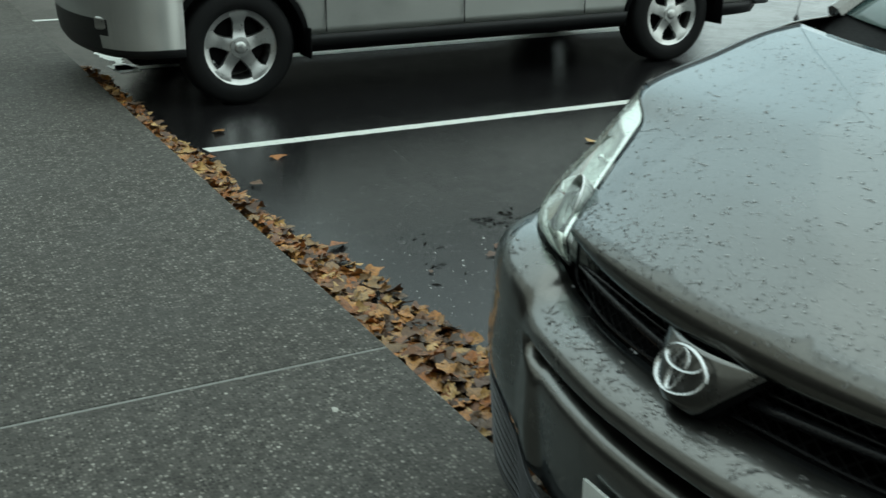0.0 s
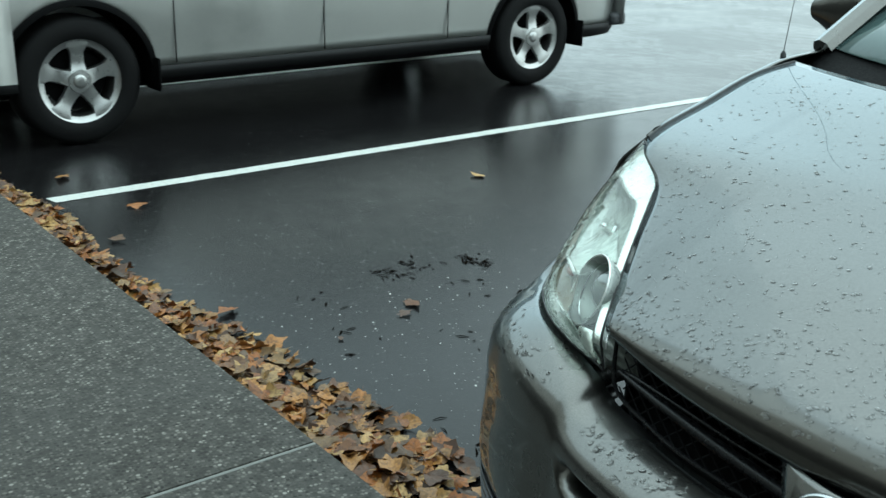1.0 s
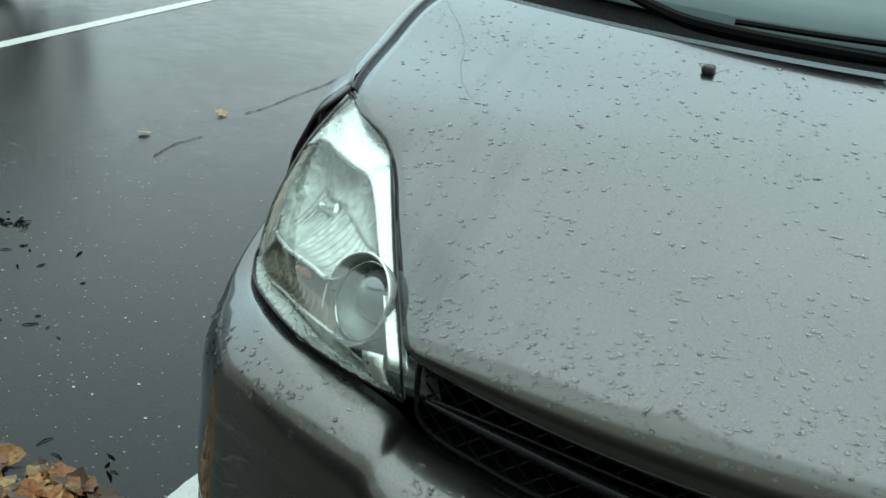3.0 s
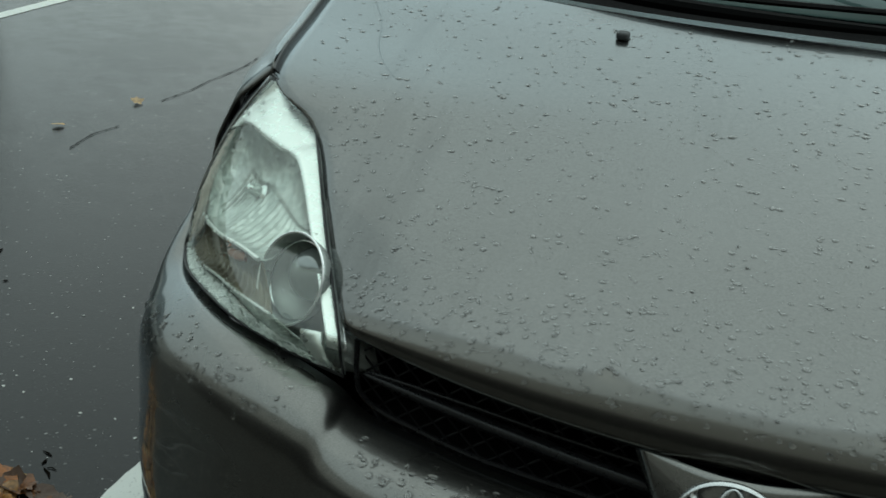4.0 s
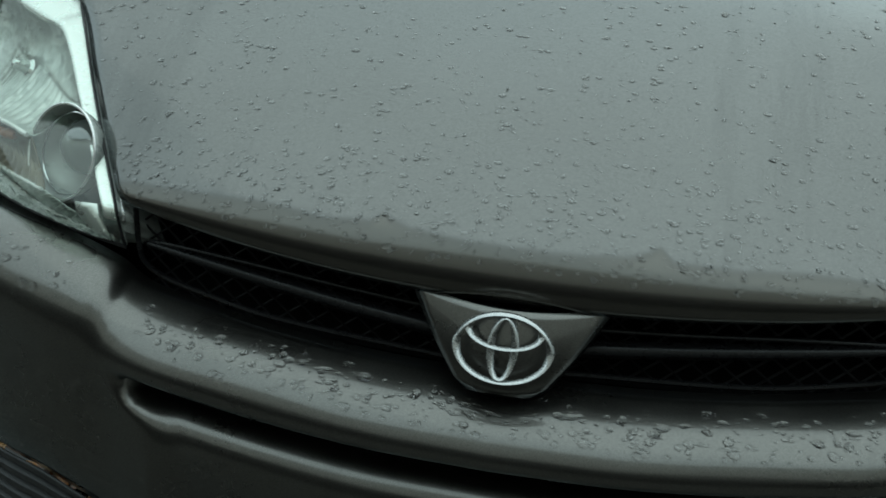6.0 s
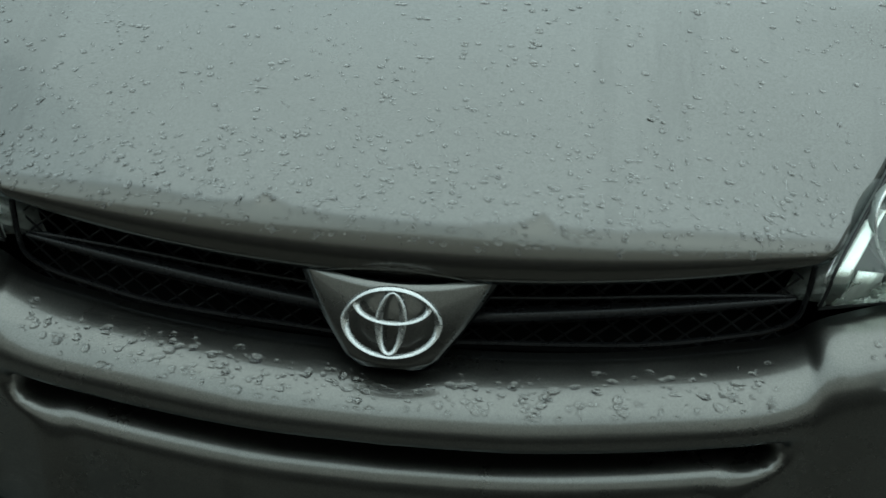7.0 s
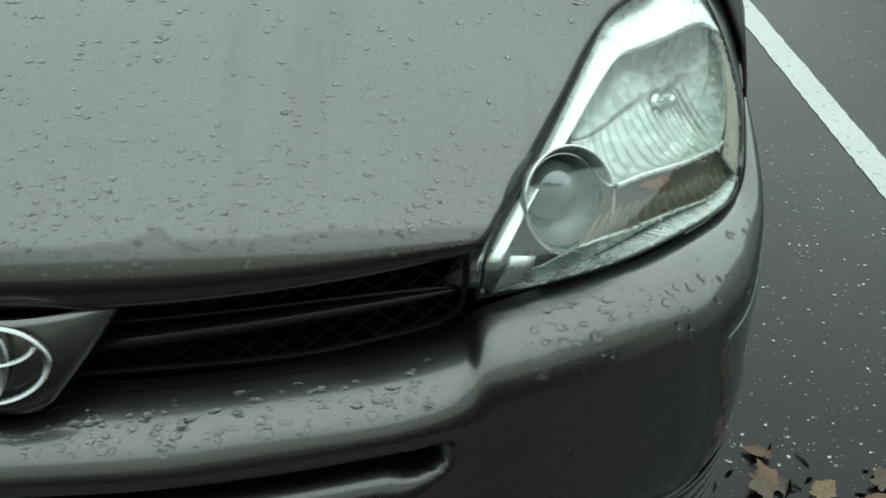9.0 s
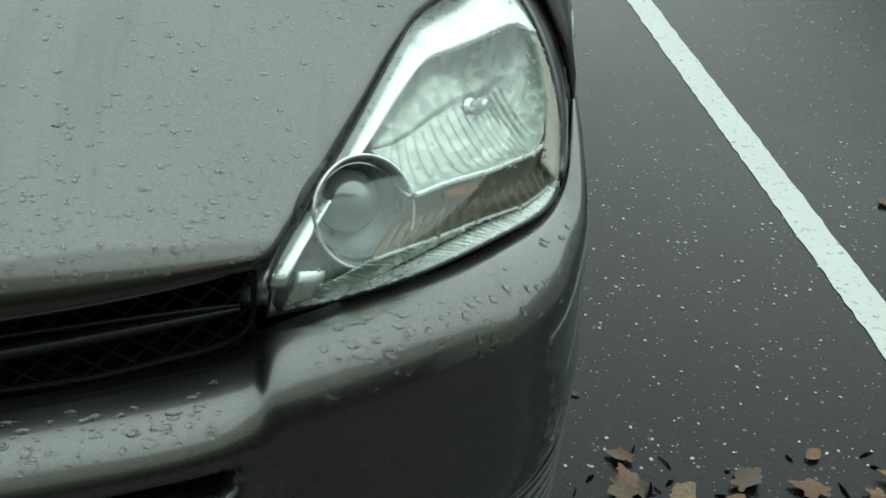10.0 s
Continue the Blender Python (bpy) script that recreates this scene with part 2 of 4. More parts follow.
LINER = plain("white_lamp_liner", (0.96, 0.97, 0.96), 0.30, 0.4, grain=60, vary=0.02)
BEZEL = plain("silver_lamp_bezel", (0.98, 0.99, 0.98), 0.30, 0.85, grain=60, vary=0.01)
MARKER = plain("pink_marker_plastic", (0.82, 0.73, 0.67), 0.2, grain=80)
AMBER = plain("amber_bulb_cover", (0.30, 0.10, 0.03), 0.25, grain=60)
SMOKED = plain("grey_turn_reflector", (0.17, 0.145, 0.105), 0.34, 0.4, grain=80)
LENS, lens_nt, lens_bsdf = bare("clear_lamp_lens")
lens_nt.nodes.remove(lens_bsdf)
clear, gloss, blend = (lens_nt.nodes.new(k) for k in ("ShaderNodeBsdfTransparent", "ShaderNodeBsdfGlossy", "ShaderNodeMixShader"))
clear.inputs["Color"].default_value = (0.98, 1.0, 0.98, 1)
gloss.inputs["Roughness"].default_value = 0.02
lens_nt.links.new(ramp(lens_nt, put(lens_nt, "ShaderNodeLayerWeight", Blend=0.5).outputs["Facing"], [(0.0, 0.04), (0.5, 0.08), (0.76, 0.24), (0.9, 0.6), (1.0, 0.9)]), blend.inputs[0])
lens_nt.links.new(clear.outputs[0], blend.inputs[1])
lens_nt.links.new(gloss.outputs[0], blend.inputs[2])
lens_nt.links.new(blend.outputs[0], lens_nt.nodes["Material Output"].inputs["Surface"])
PROJECTOR = plain("projector_glass", (0.26, 0.29, 0.28), 0.08, 0.4, grain=30, coat=1.0, spec=0.9)
WINDOW = plain("dark_window_glass", (0.012, 0.016, 0.016), 0.05, grain=20, spec=0.7)
WINDSHIELD = plain("tinted_windshield", (0.11, 0.17, 0.165), 0.05, grain=20, coat=0.3, spec=0.6)
WATER, water_nt, water_bsdf = bare("water_bead")
water_bsdf.inputs["Base Color"].default_value = (1, 1, 1, 1)
water_bsdf.inputs["Transmission Weight"].default_value = 1.0
water_bsdf.inputs["Roughness"].default_value = 0.03
water_bsdf.inputs["IOR"].default_value = 1.33
see, thin = water_nt.nodes.new("ShaderNodeBsdfTransparent"), water_nt.nodes.new("ShaderNodeMixShader")
thin.inputs[0].default_value = 0.12
water_nt.links.new(water_bsdf.outputs[0], thin.inputs[1])
water_nt.links.new(see.outputs[0], thin.inputs[2])
water_nt.links.new(thin.outputs[0], water_nt.nodes["Material Output"].inputs["Surface"])
ASPHALT, CONCRETE, LINE, LEAF = asphalt_material(), concrete_material(), line_material(), leaf_material()
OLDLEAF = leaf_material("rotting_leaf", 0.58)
KERB = plain("kerb_concrete", (0.19, 0.19, 0.175), 0.6, grain=90, bump=0.4)
JOINTFILL = plain("joint_filler", (0.02, 0.02, 0.019), 0.8, grain=150, bump=0.4)
DARKWALL = plain("dark_unseen_wall", (0.030, 0.028, 0.025), 0.6, grain=30, spec=0.2)
SCRATCH = plain("scratched_primer", (0.40, 0.40, 0.39), 0.6, grain=300, vary=0.35)
BRICKWALL = plain("brown_stucco", (0.52, 0.50, 0.46), 0.9, grain=40, bump=0.4)
PLATE = plain("plate_enamel", (0.62, 0.63, 0.60), 0.35, grain=60)


# ---------- mesh helpers ----------
def finish(ob, angle=38):
    for poly in ob.data.polygons:
        poly.use_smooth = True
    ob.data.set_sharp_from_angle(angle=radians(angle))
    return ob


def part(name, bm, material, parent=None, label="", angle=38):
    bmesh.ops.recalc_face_normals(bm, faces=bm.faces)
    me = bpy.data.meshes.new(name)
    bm.to_mesh(me)
    bm.free()
    me.materials.append(material)
    ob = finish(new(name, me), angle)
    if parent:
        ob.parent = parent
    if label:
        tagged(ob, label)
    return ob


def thing(name, m, label, category, group="", kind=""):
    ob = new(name)
    ob.empty_display_size = 0.1
    ob.matrix_world = m
    return tagged(ob, label, category, group, kind)


def thick(ob, t, offset=-1.0):
    s = ob.modifiers.new("thickness", "SOLIDIFY")
    s.thickness, s.offset = t, offset
    return ob


def curve_pts(keys, n):
    """Catmull-Rom through the keys, n samples, of any dimension."""
    k = np.array(keys, float)
    k = np.vstack([2 * k[0] - k[1], k, 2 * k[-1] - k[-2]])
    out = []
    for s in np.linspace(0, len(k) - 3 - 1e-9, n):
        i, u = int(s), s - int(s)
        a, b, c, d = k[i], k[i + 1], k[i + 2], k[i + 3]
        out.append(0.5 * (2 * b + (c - a) * u + (2 * a - 5 * b + 4 * c - d) * u * u + (3 * b - a - 3 * c + d) * u**3))
    return np.array(out)


def loft(rows, close=False, caps=False):
    bm = bmesh.new()
    grid = [[bm.verts.new(p) for p in row] for row in rows]
    n = len(grid[0])
    for a, b in zip(grid, grid[1:]):
        for j in range(n if close else n - 1):
            k = (j + 1) % n
            try:
                bm.faces.new((a[j], a[k], b[k], b[j]))
            except ValueError:
                pass
    if caps:
        bm.faces.new(grid[0])
        bm.faces.new(grid[-1])
    bmesh.ops.remove_doubles(bm, verts=bm.verts, dist=1e-5)
    return bm


def tube(points, radius, sides=8, flat=1.0):
    """A round or flattened rod along points; radius may be a list."""
    pts = [Vector(p) for p in points]
    rows = []
    for i, p in enumerate(pts):
        d = (pts[min(i + 1, len(pts) - 1)] - pts[max(i - 1, 0)]).normalized()
        side = d.cross(Vector((0, 0, 1)))
        side = side.normalized() if side.length > 1e-4 else Vector((1, 0, 0))
        up = side.cross(d)
        r = radius[i] if isinstance(radius, (list, tuple)) else radius
        rows.append([p + side * r * math.cos(a) + up * r * flat * math.sin(a) for a in np.linspace(0, 2 * math.pi, sides, endpoint=False)])
    return loft(rows, close=True, caps=True)


def box(cx, cy, cz, sx, sy, sz, bevel=0.0, seg=2, m=None):
    bm = bmesh.new()
    bmesh.ops.create_cube(bm, size=1, matrix=Matrix.Translation((cx, cy, cz)) @ Matrix.Diagonal((sx, sy, sz, 1)))
    if bevel:
        bmesh.ops.bevel(bm, geom=bm.edges[:], offset=bevel, segments=seg, affect="EDGES", profile=0.5)
    if m:
        bmesh.ops.transform(bm, matrix=m, verts=bm.verts)
    return bm


def revolve(profile, axis="x", n=40):
    """Spin (radius, along) pairs about an axis."""
    rows = []
    for a in np.linspace(0, 2 * math.pi, n, endpoint=False):
        c, s = math.cos(a), math.sin(a)
        rows.append([(h, r * c, r * s) if axis == "x" else (r * c, h, r * s) if axis == "y" else (r * c, r * s, h) for r, h in profile])
    rows.append(rows[0])
    return loft(rows)


def join(*bms):
    out = bmesh.new()
    for b in bms:
        me = bpy.data.meshes.new("tmp")
        b.to_mesh(me)
        b.free()
        out.from_mesh(me)
        bpy.data.meshes.remove(me)
    return out


# ---------- ground ----------
LOT = pose(0, 0, 0)
KERB_Y, KERB_Z = 0.203, 0.072


def ground():
    bm = bmesh.new()
    xs = [-400, -60, -15, 15, 60, 400]
    ys = [KERB_Y - 0.02, 12, 60, 400]
    rows = [[(x, y, 0) for x in xs] for y in ys]
    ob = part("ground", loft(rows), ASPHALT)
    ob.matrix_world = LOT
    tagged(ob, "dark wet asphalt parking lot with pale stone chips", "parking lot", kind="structure")
    far = part("verge", loft([[(x, y, -0.02) for x in (-400, 0, 400)] for y in (-400, KERB_Y)]), CONCRETE)
    far.matrix_world = LOT
    tagged(far, "grey concrete ground behind the pavement", "ground", kind="structure")


def pavement():
    root = thing("pavement", LOT, "grey exposed aggregate concrete pavement with a sawn joint", "pavement", kind="structure")
    part("joint_bed", box(-1.0, KERB_Y - 1.9, 0.02, 60, 3.7, 0.05), JOINTFILL, root)
    for X in (-1.63, 2.87):
        part("joint_margin", box(X + 0.011, KERB_Y - 1.9, KERB_Z - 0.004, 0.012, 3.79, 0.011, 0.002), KERB, root, "smooth pale cement margin along the joint")
    edges = [-19.63, -10.63, -1.63, 2.87, 11.87]
    for a, b in zip(edges, edges[1:]):
        bm = box((a + b) / 2, KERB_Y - 1.9, KERB_Z / 2, b - a - 0.006, 3.8, KERB_Z, 0.004, 2)
        part("slab", bm, CONCRETE, root)


def stripes():
    for X, y0, y1 in ((-10.1, 0.28, 5.6), (-7.22, 0.45, 5.6), (-4.515, 0.42, 5.96), (-1.222, 0.44, 5.6), (1.885, 0.45, 5.6)):
        n = 160
        # -7.22 is widened: its extra white stands in for sky mirrored in a puddle
        half = 0.12 if X == -7.22 else 0.049
        left = [(X - half + random.uniform(-0.003, 0.003), y, 0.0022) for y in np.linspace(y0, y1, n)]
        right = [(X + half + random.uniform(-0.003, 0.003), y, 0.0022) for y in np.linspace(y0 + 0.02, y1, n)]
        ob = part("stall_line", loft([left, right]), LINE)
        ob.matrix_world = LOT
        tagged(ob, "worn white painted stall line on wet asphalt", "road marking", "stall lines", "structure")


def kerb_patch():
    """Blotchy remains of white paint along the kerb beside the next stall."""
    r = random.Random(4)
    a = [(x, 0.50 + 0.03 * math.sin(x * 9) + r.uniform(-0.02, 0.02), 0.0022) for x in np.linspace(-8.1, -7.0, 30)]
    b = [(x, 0.63 + 0.03 * math.sin(x * 7) + r.uniform(-0.02, 0.02), 0.0022) for x in np.linspace(-8.1, -7.0, 30)]
    ob = part("paint_patch", loft([a, b]), LINE)
    ob.matrix_world = LOT
    tagged(ob, "worn white paint patch on the asphalt by the kerb", "road marking", "", "structure")


ground()
kerb_patch()
pavement()
stripes()


# ---------- minivan ----------
# bumper: outermost line in plan, and its upper edge below grille and lamps
BUMPER = [
    ((0, -0.078), (0, 0.040, 0.684)),
    ((0.15, -0.072), (0.15, 0.045, 0.685)),
    ((0.29, -0.052), (0.29, 0.063, 0.688)),
    ((0.41, -0.026), (0.41, 0.098, 0.688)),
    ((0.47, -0.009), (0.47, 0.112, 0.692)),
    ((0.505, 0.002), (0.498, 0.117, 0.704)),
    ((0.535, 0.008), (0.520, 0.113, 0.726)),
    ((0.60, 0.020), (0.585, 0.128, 0.742)),
    ((0.68, 0.045), (0.655, 0.148, 0.752)),
    ((0.755, 0.080), (0.725, 0.178, 0.754)),
    ((0.825, 0.122), (0.80, 0.238, 0.750)),
    ((0.890, 0.195), (0.865, 0.308, 0.740)),
    ((0.935, 0.290), (0.905, 0.372, 0.742)),
    ((0.964, 0.390), (0.934, 0.440, 0.770)),
    ((0.980, 0.520), (0.958, 0.54, 0.802)),
    ((0.988, 0.660), (0.970, 0.66, 0.830)),
]
BELLY_Z = 0.633
HOOD_MID = [(0.075, 0.771), (0.050, 0.774), (0.036, 0.791), (0.040, 0.817), (0.064, 0.845), (0.11, 0.870), (0.17, 0.896), (0.30, 0.952), (0.48, 1.012), (0.74, 1.083), (0.88, 1.116)]
HOOD_SIDE = [(0.505, 0.146, 0.796), (0.508, 0.130, 0.797), (0.512, 0.121, 0.801), (0.518, 0.120, 0.808), (0.527, 0.128, 0.818), (0.543, 0.154, 0.831), (0.570, 0.199, 0.853), (0.630, 0.300, 0.907), (0.703, 0.421, 0.966), (0.819, 0.514, 1.017), (0.870, 0.76, 1.064), (0.885, 0.93, 1.104), (0.860, 1.037, 1.126)]
LAMP_IN = [(0.517, 0.120, 0.736), (0.522, 0.118, 0.768), (0.530, 0.126, 0.806), (0.615, 0.268, 0.884), (0.686, 0.394, 0.950), (0.708, 0.428, 0.967), (0.762, 0.473, 0.994), (0.823, 0.513, 1.017)]
LAMP_OUT = [(0.517, 0.120, 0.736), (0.61, 0.132, 0.750), (0.70, 0.163, 0.760), (0.80, 0.236, 0.758), (0.882, 0.325, 0.745), (0.912, 0.385, 0.765), (0.913, 0.435, 0.840), (0.884, 0.481, 0.925), (0.823, 0.513, 1.017)]


def bumper_line(n=48):
    """Half of the bumper: outermost points and upper edge, from the middle to the wheel arch."""
    keys = [(*m, *t) for m, t in BUMPER]
    return curve_pts(keys, n)


def chin_top(x):
    """Height of the lower edge of the painted cover, rising towards the corners."""
    k = max(0.0, min(1.0, (abs(x) - 0.36) / 0.30))
    return 0.315 + 0.092 * k * k * (3 - 2 * k)


def smooth(a):
    a = max(0.0, min(1.0, a))
    return a * a * (3 - 2 * a)


# below the belly: distance inwards and height, through the air slot and over its lip
SLOTTED = [(0.003, 0.624), (0.012, 0.615), (0.030, 0.610), (0.078, 0.608), (0.086, 0.594), (0.080, 0.579), (0.048, 0.575), (0.028, 0.568), (0.015, 0.558), (0.008, 0.546), (0.005, 0.528), (0.010, 0.48), (0.014, 0.42), (0.020, 0.36), (0.022, 0.325), (0.06, 0.315)]
CLOSED = [(0.0006, 0.627), (0.0005, 0.621), (0.0, 0.614), (-0.001, 0.606), (-0.001, 0.597), (-0.002, 0.588), (-0.002, 0.580), (-0.003, 0.572), (-0.003, 0.564), (-0.004, 0.554), (-0.006, 0.53), (-0.009, 0.48), (-0.010, 0.42), (-0.006, 0.36), (0.004, 0.325), (0.05, 0.315)]
SLOT_END = [0.490, 0.488, 0.485, 0.481, 0.476, 0.470, 0.463, 0.456, 0.450, 0.445, 0.43, 0.43, 0.43, 0.43, 0.43, 0.43]


def bumper_profile(row):
    mx, my, tx, ty, tz = row
    m, t = Vector((mx, my)), Vector((tx, ty))
    shelf = smooth((0.546 - abs(mx)) / 0.042)
    inward = (t - m).normalized() if (t - m).length > 1e-4 else Vector((-1, 0))
    bulge = [(0, 0), (0.20, 0.03), (0.38, 0.07), (0.56, 0.14), (0.72, 0.24), (0.85, 0.38), (0.94, 0.56), (0.985, 0.78), (1, 1)]
    ledge = [(0, 0), (0.20, 0.05), (0.36, 0.10), (0.50, 0.16), (0.63, 0.24), (0.75, 0.36), (0.86, 0.53), (0.95, 0.75), (1, 1)]
    pts = []
    for (a, b), (c, d) in zip(bulge, ledge):
        u, v = a + (c - a) * shelf, b + (d - b) * shelf
        p = t + (m - t) * u
        pts.append((p.x, p.y, tz + (BELLY_Z - tz) * v))
    for (i0, z0), (i1, z1), end in zip(SLOTTED, CLOSED, SLOT_END):
        side = smooth((abs(mx) - end + 0.045) / 0.065)
        i, z = i0 + (i1 - i0) * side, z0 + (z1 - z0) * side
        p = m + inward * i
        pts.append((p.x, p.y, z if z > 0.554 else 0.554 - (0.554 - z) * (0.554 - chin_top(mx)) / 0.239))
    return pts


def mirror_rows(half):
    return [[(-x, y, z) for x, y, z in r] for r in half[:0:-1]] + half


def hood_point(u, v):
    mid = HOOD_CURVES[0](v)
    side = HOOD_CURVES[1](v)
    k = abs(u) ** 2.1
    return (u * side[0], mid[0] + (side[1] - mid[0]) * k, mid[1] + (side[2] - mid[1]) * k)


def sampler(keys):
    table = curve_pts(keys, 400)
    return lambda s: table[int(round(max(0, min(1, s)) * 399))]


HOOD_MID_KEYS = HOOD_MID[:9] + [(0.61, 1.050)] + HOOD_MID[9:]
HOOD_CURVES = (sampler(HOOD_MID_KEYS), sampler(HOOD_SIDE))


LAMP_OUTWARD = Vector((0.55, -0.62, 0.56)).normalized()


def lamp_point(s, u, back=0.0, swell=0.045):
    """A place on the lens: s runs from the inner tip to the top, u from the hood side to the outer side."""
    p = Vector(LAMP_A(s)).lerp(Vector(LAMP_B(s)), u)
    return p + LAMP_OUTWARD * (swell * max(0.0, 4 * u * (1 - u)) ** 1.5 * math.sin(math.pi * min(1, s * 1.05 + 0.02)) - back)


LAMP_A, LAMP_B = sampler(LAMP_IN), sampler(LAMP_OUT)


def sided(p, sgn):
    return (p[0] * sgn, p[1], p[2])


def lamp_curve(keys, n, sgn):
    """A line inside the lamp through (s, u, depth) keys."""
    return [Vector(sided(lamp_point(*k), sgn)) for k in curve_pts(keys, n)]


def lamp_sheet(upper, lower, n, m, sgn, hollow=0.0, flute=None):
    """A sheet between two lines of (s, u, depth) keys, sunk by hollow in its middle and rippled by flute(a, b)."""
    rows = []
    for ia, (k0, k1) in enumerate(zip(curve_pts(upper, n), curve_pts(lower, n))):
        row = []
        for ib, v in enumerate(np.linspace(0, 1, m)):
            q = k0 + (k1 - k0) * v
            a = ia / (n - 1)
            d = q[2] + hollow * (4 * v * (1 - v)) ** 0.8 * math.sin(math.pi * min(1, max(0, a * 0.94 + 0.03))) ** 0.6
            if flute:
                d += flute(a, v)
            row.append(sided(lamp_point(min(1, max(0, q[0])), min(1, max(0, q[1])), d), sgn))
        rows.append(row)
    return loft(rows)


# lines that divide the lamp's inside
ARC = [(0.44, 0.10, 0.010), (0.515, 0.11, 0.010), (0.58, 0.135, 0.010), (0.69, 0.235, 0.010), (0.79, 0.41, 0.010), (0.855, 0.63, 0.009), (0.875, 0.88, 0.006)]
SEAM = [(0.385, 0.40, 0.012), (0.455, 0.585, 0.014), (0.53, 0.71, 0.014), (0.635, 0.84, 0.010)]
SEAM_LOW = [(0.285, 0.49, 0.016), (0.35, 0.73, 0.014), (0.45, 0.885, 0.010), (0.56, 0.95, 0.006)]


def headlight(van, sgn):
    back = loft([[sided(lamp_point(s, u, 0.085 if 0.001 < u < 0.999 else 0.004), sgn) for u in (0.0, 0.06, 0.2, 0.35, 0.5, 0.65, 0.8, 0.94, 1.0)] for s in np.linspace(0.12, 0.99, 34)])
    lamp = thick(part("headlight", back, GREYBOWL, van, "clear headlight with a projector lamp and amber turn bulb"), 0.003)
    ring = [sided(LAMP_A(s), sgn) for s in np.linspace(1, 0, 50)] + [sided(LAMP_B(s), sgn) for s in np.linspace(0, 0.58, 40)[1:]]
    part("seal", tube(ring, 0.0022, 8), SEAL, lamp, "black rubber seal round the lens")
    # bright bezel over the top and down the hood side
    edge = [(0.20, 0.0, 0.012), (0.34, 0.0, 0.016), (0.45, 0.0, 0.020), (0.56, 0.0, 0.024), (0.68, 0.0, 0.026), (0.84, 0.0, 0.026), (1.0, 0.5, 0.016), (0.94, 1.0, 0.006), (0.875, 1.0, 0.004)]
    rim = [(0.20, 0.13, 0.008), (0.34, 0.10, 0.008), (0.44, 0.10, 0.008), (0.515, 0.11, 0.008), (0.60, 0.15, 0.008), (0.71, 0.265, 0.008), (0.80, 0.44, 0.008), (0.858, 0.66, 0.007), (0.875, 0.88, 0.006)]
    thick(part("bezel", lamp_sheet(edge, rim, 110, 10, sgn), BEZEL, lamp, "bright white bezel"), 0.002)
    part("bezel_rim", tube(lamp_curve(ARC, 40, sgn), 0.0016, 6), LINER, lamp)
    # main reflector, fluted below its middle
    bound = [(0.425, 0.19, 0.018), (0.385, 0.40, 0.014), (0.455, 0.585, 0.016), (0.53, 0.71, 0.016), (0.635, 0.84, 0.012), (0.75, 0.90, 0.010), (0.875, 0.92, 0.006)]

    def ribs(a, v):
        w = smooth((v - 0.44) / 0.08) * smooth((0.98 - v) / 0.1) * smooth((a - 0.10) / 0.08) * smooth((0.72 - a) / 0.1)
        return 0.0020 * w * math.sin(a * 2 * math.pi * 30) + 0.004 * smooth((v - 0.40) / 0.03) * smooth((0.72 - a) / 0.1)

    thick(part("reflector", lamp_sheet(ARC, bound, 170, 44, sgn, 0.040, ribs), BOWL, lamp, "grey fluted main reflector", 60), 0.002)
    bulb = lamp_point(0.60, 0.47, 0.050)
    out = LAMP_OUTWARD
    part("bulb_shield", revolve_at([(0.001, 0.024), (0.007, 0.022), (0.010, 0.014), (0.010, 0.0), (0.016, -0.004)], bulb, out, sgn), REFLECTOR, lamp)
    # turn signal chamber between the two seams
    low = [(0.285, 0.49, 0.020), (0.35, 0.73, 0.018), (0.45, 0.885, 0.013), (0.56, 0.95, 0.008)]
    top = [(0.385, 0.40, 0.018), (0.455, 0.585, 0.018), (0.53, 0.71, 0.016), (0.635, 0.84, 0.012)]

    def teeth(a, v):
        return 0.0022 * smooth((v - 0.45) / 0.1) * math.sin(a * 2 * math.pi * 16)

    thick(part("turn_reflector", lamp_sheet(top, low, 130, 16, sgn, 0.026, teeth), SMOKED, lamp, "smoked turn signal chamber", 60), 0.002)
    part("turn_bulb", tube(lamp_curve([(0.405, 0.54, 0.030), (0.425, 0.60, 0.030), (0.445, 0.65, 0.030)], 8, sgn), [0.004, 0.007, 0.008, 0.008, 0.008, 0.008, 0.007, 0.004], 10), AMBER, lamp, "amber turn bulb")
    part("seam", tube(lamp_curve(SEAM, 30, sgn), 0.0034, 8), LINER, lamp)
    part("seam", tube(lamp_curve(SEAM_LOW, 30, sgn), 0.0017, 6), LINER, lamp)
    # fluted lip along the lower edge
    inner = [(0.055, 0.56, 0.022), (0.15, 0.66, 0.032), (0.25, 0.75, 0.032), (0.35, 0.83, 0.027), (0.46, 0.91, 0.018), (0.57, 0.965, 0.008)]
    outer = [(0.050, 0.97, 0.004), (0.15, 0.985, 0.004), (0.25, 0.985, 0.004), (0.35, 0.985, 0.004), (0.46, 0.99, 0.004), (0.57, 0.995, 0.003)]
    thick(part("lip", lamp_sheet(inner, outer, 260, 5, sgn, 0.0, lambda a, v: 0.0006 * math.sin(a * 2 * math.pi * 60)), LINER, lamp, "fluted bright lip", 60), 0.002)
    ledge_in = [(0.10, 0.40, 0.030), (0.16, 0.40, 0.034), (0.23, 0.45, 0.030), (0.285, 0.49, 0.020), (0.35, 0.73, 0.018), (0.45, 0.885, 0.012), (0.56, 0.95, 0.007)]
    ledge_out = [(0.055, 0.56, 0.023), (0.12, 0.63, 0.032), (0.20, 0.71, 0.034), (0.28, 0.775, 0.033), (0.37, 0.845, 0.027), (0.47, 0.915, 0.018), (0.57, 0.965, 0.009)]
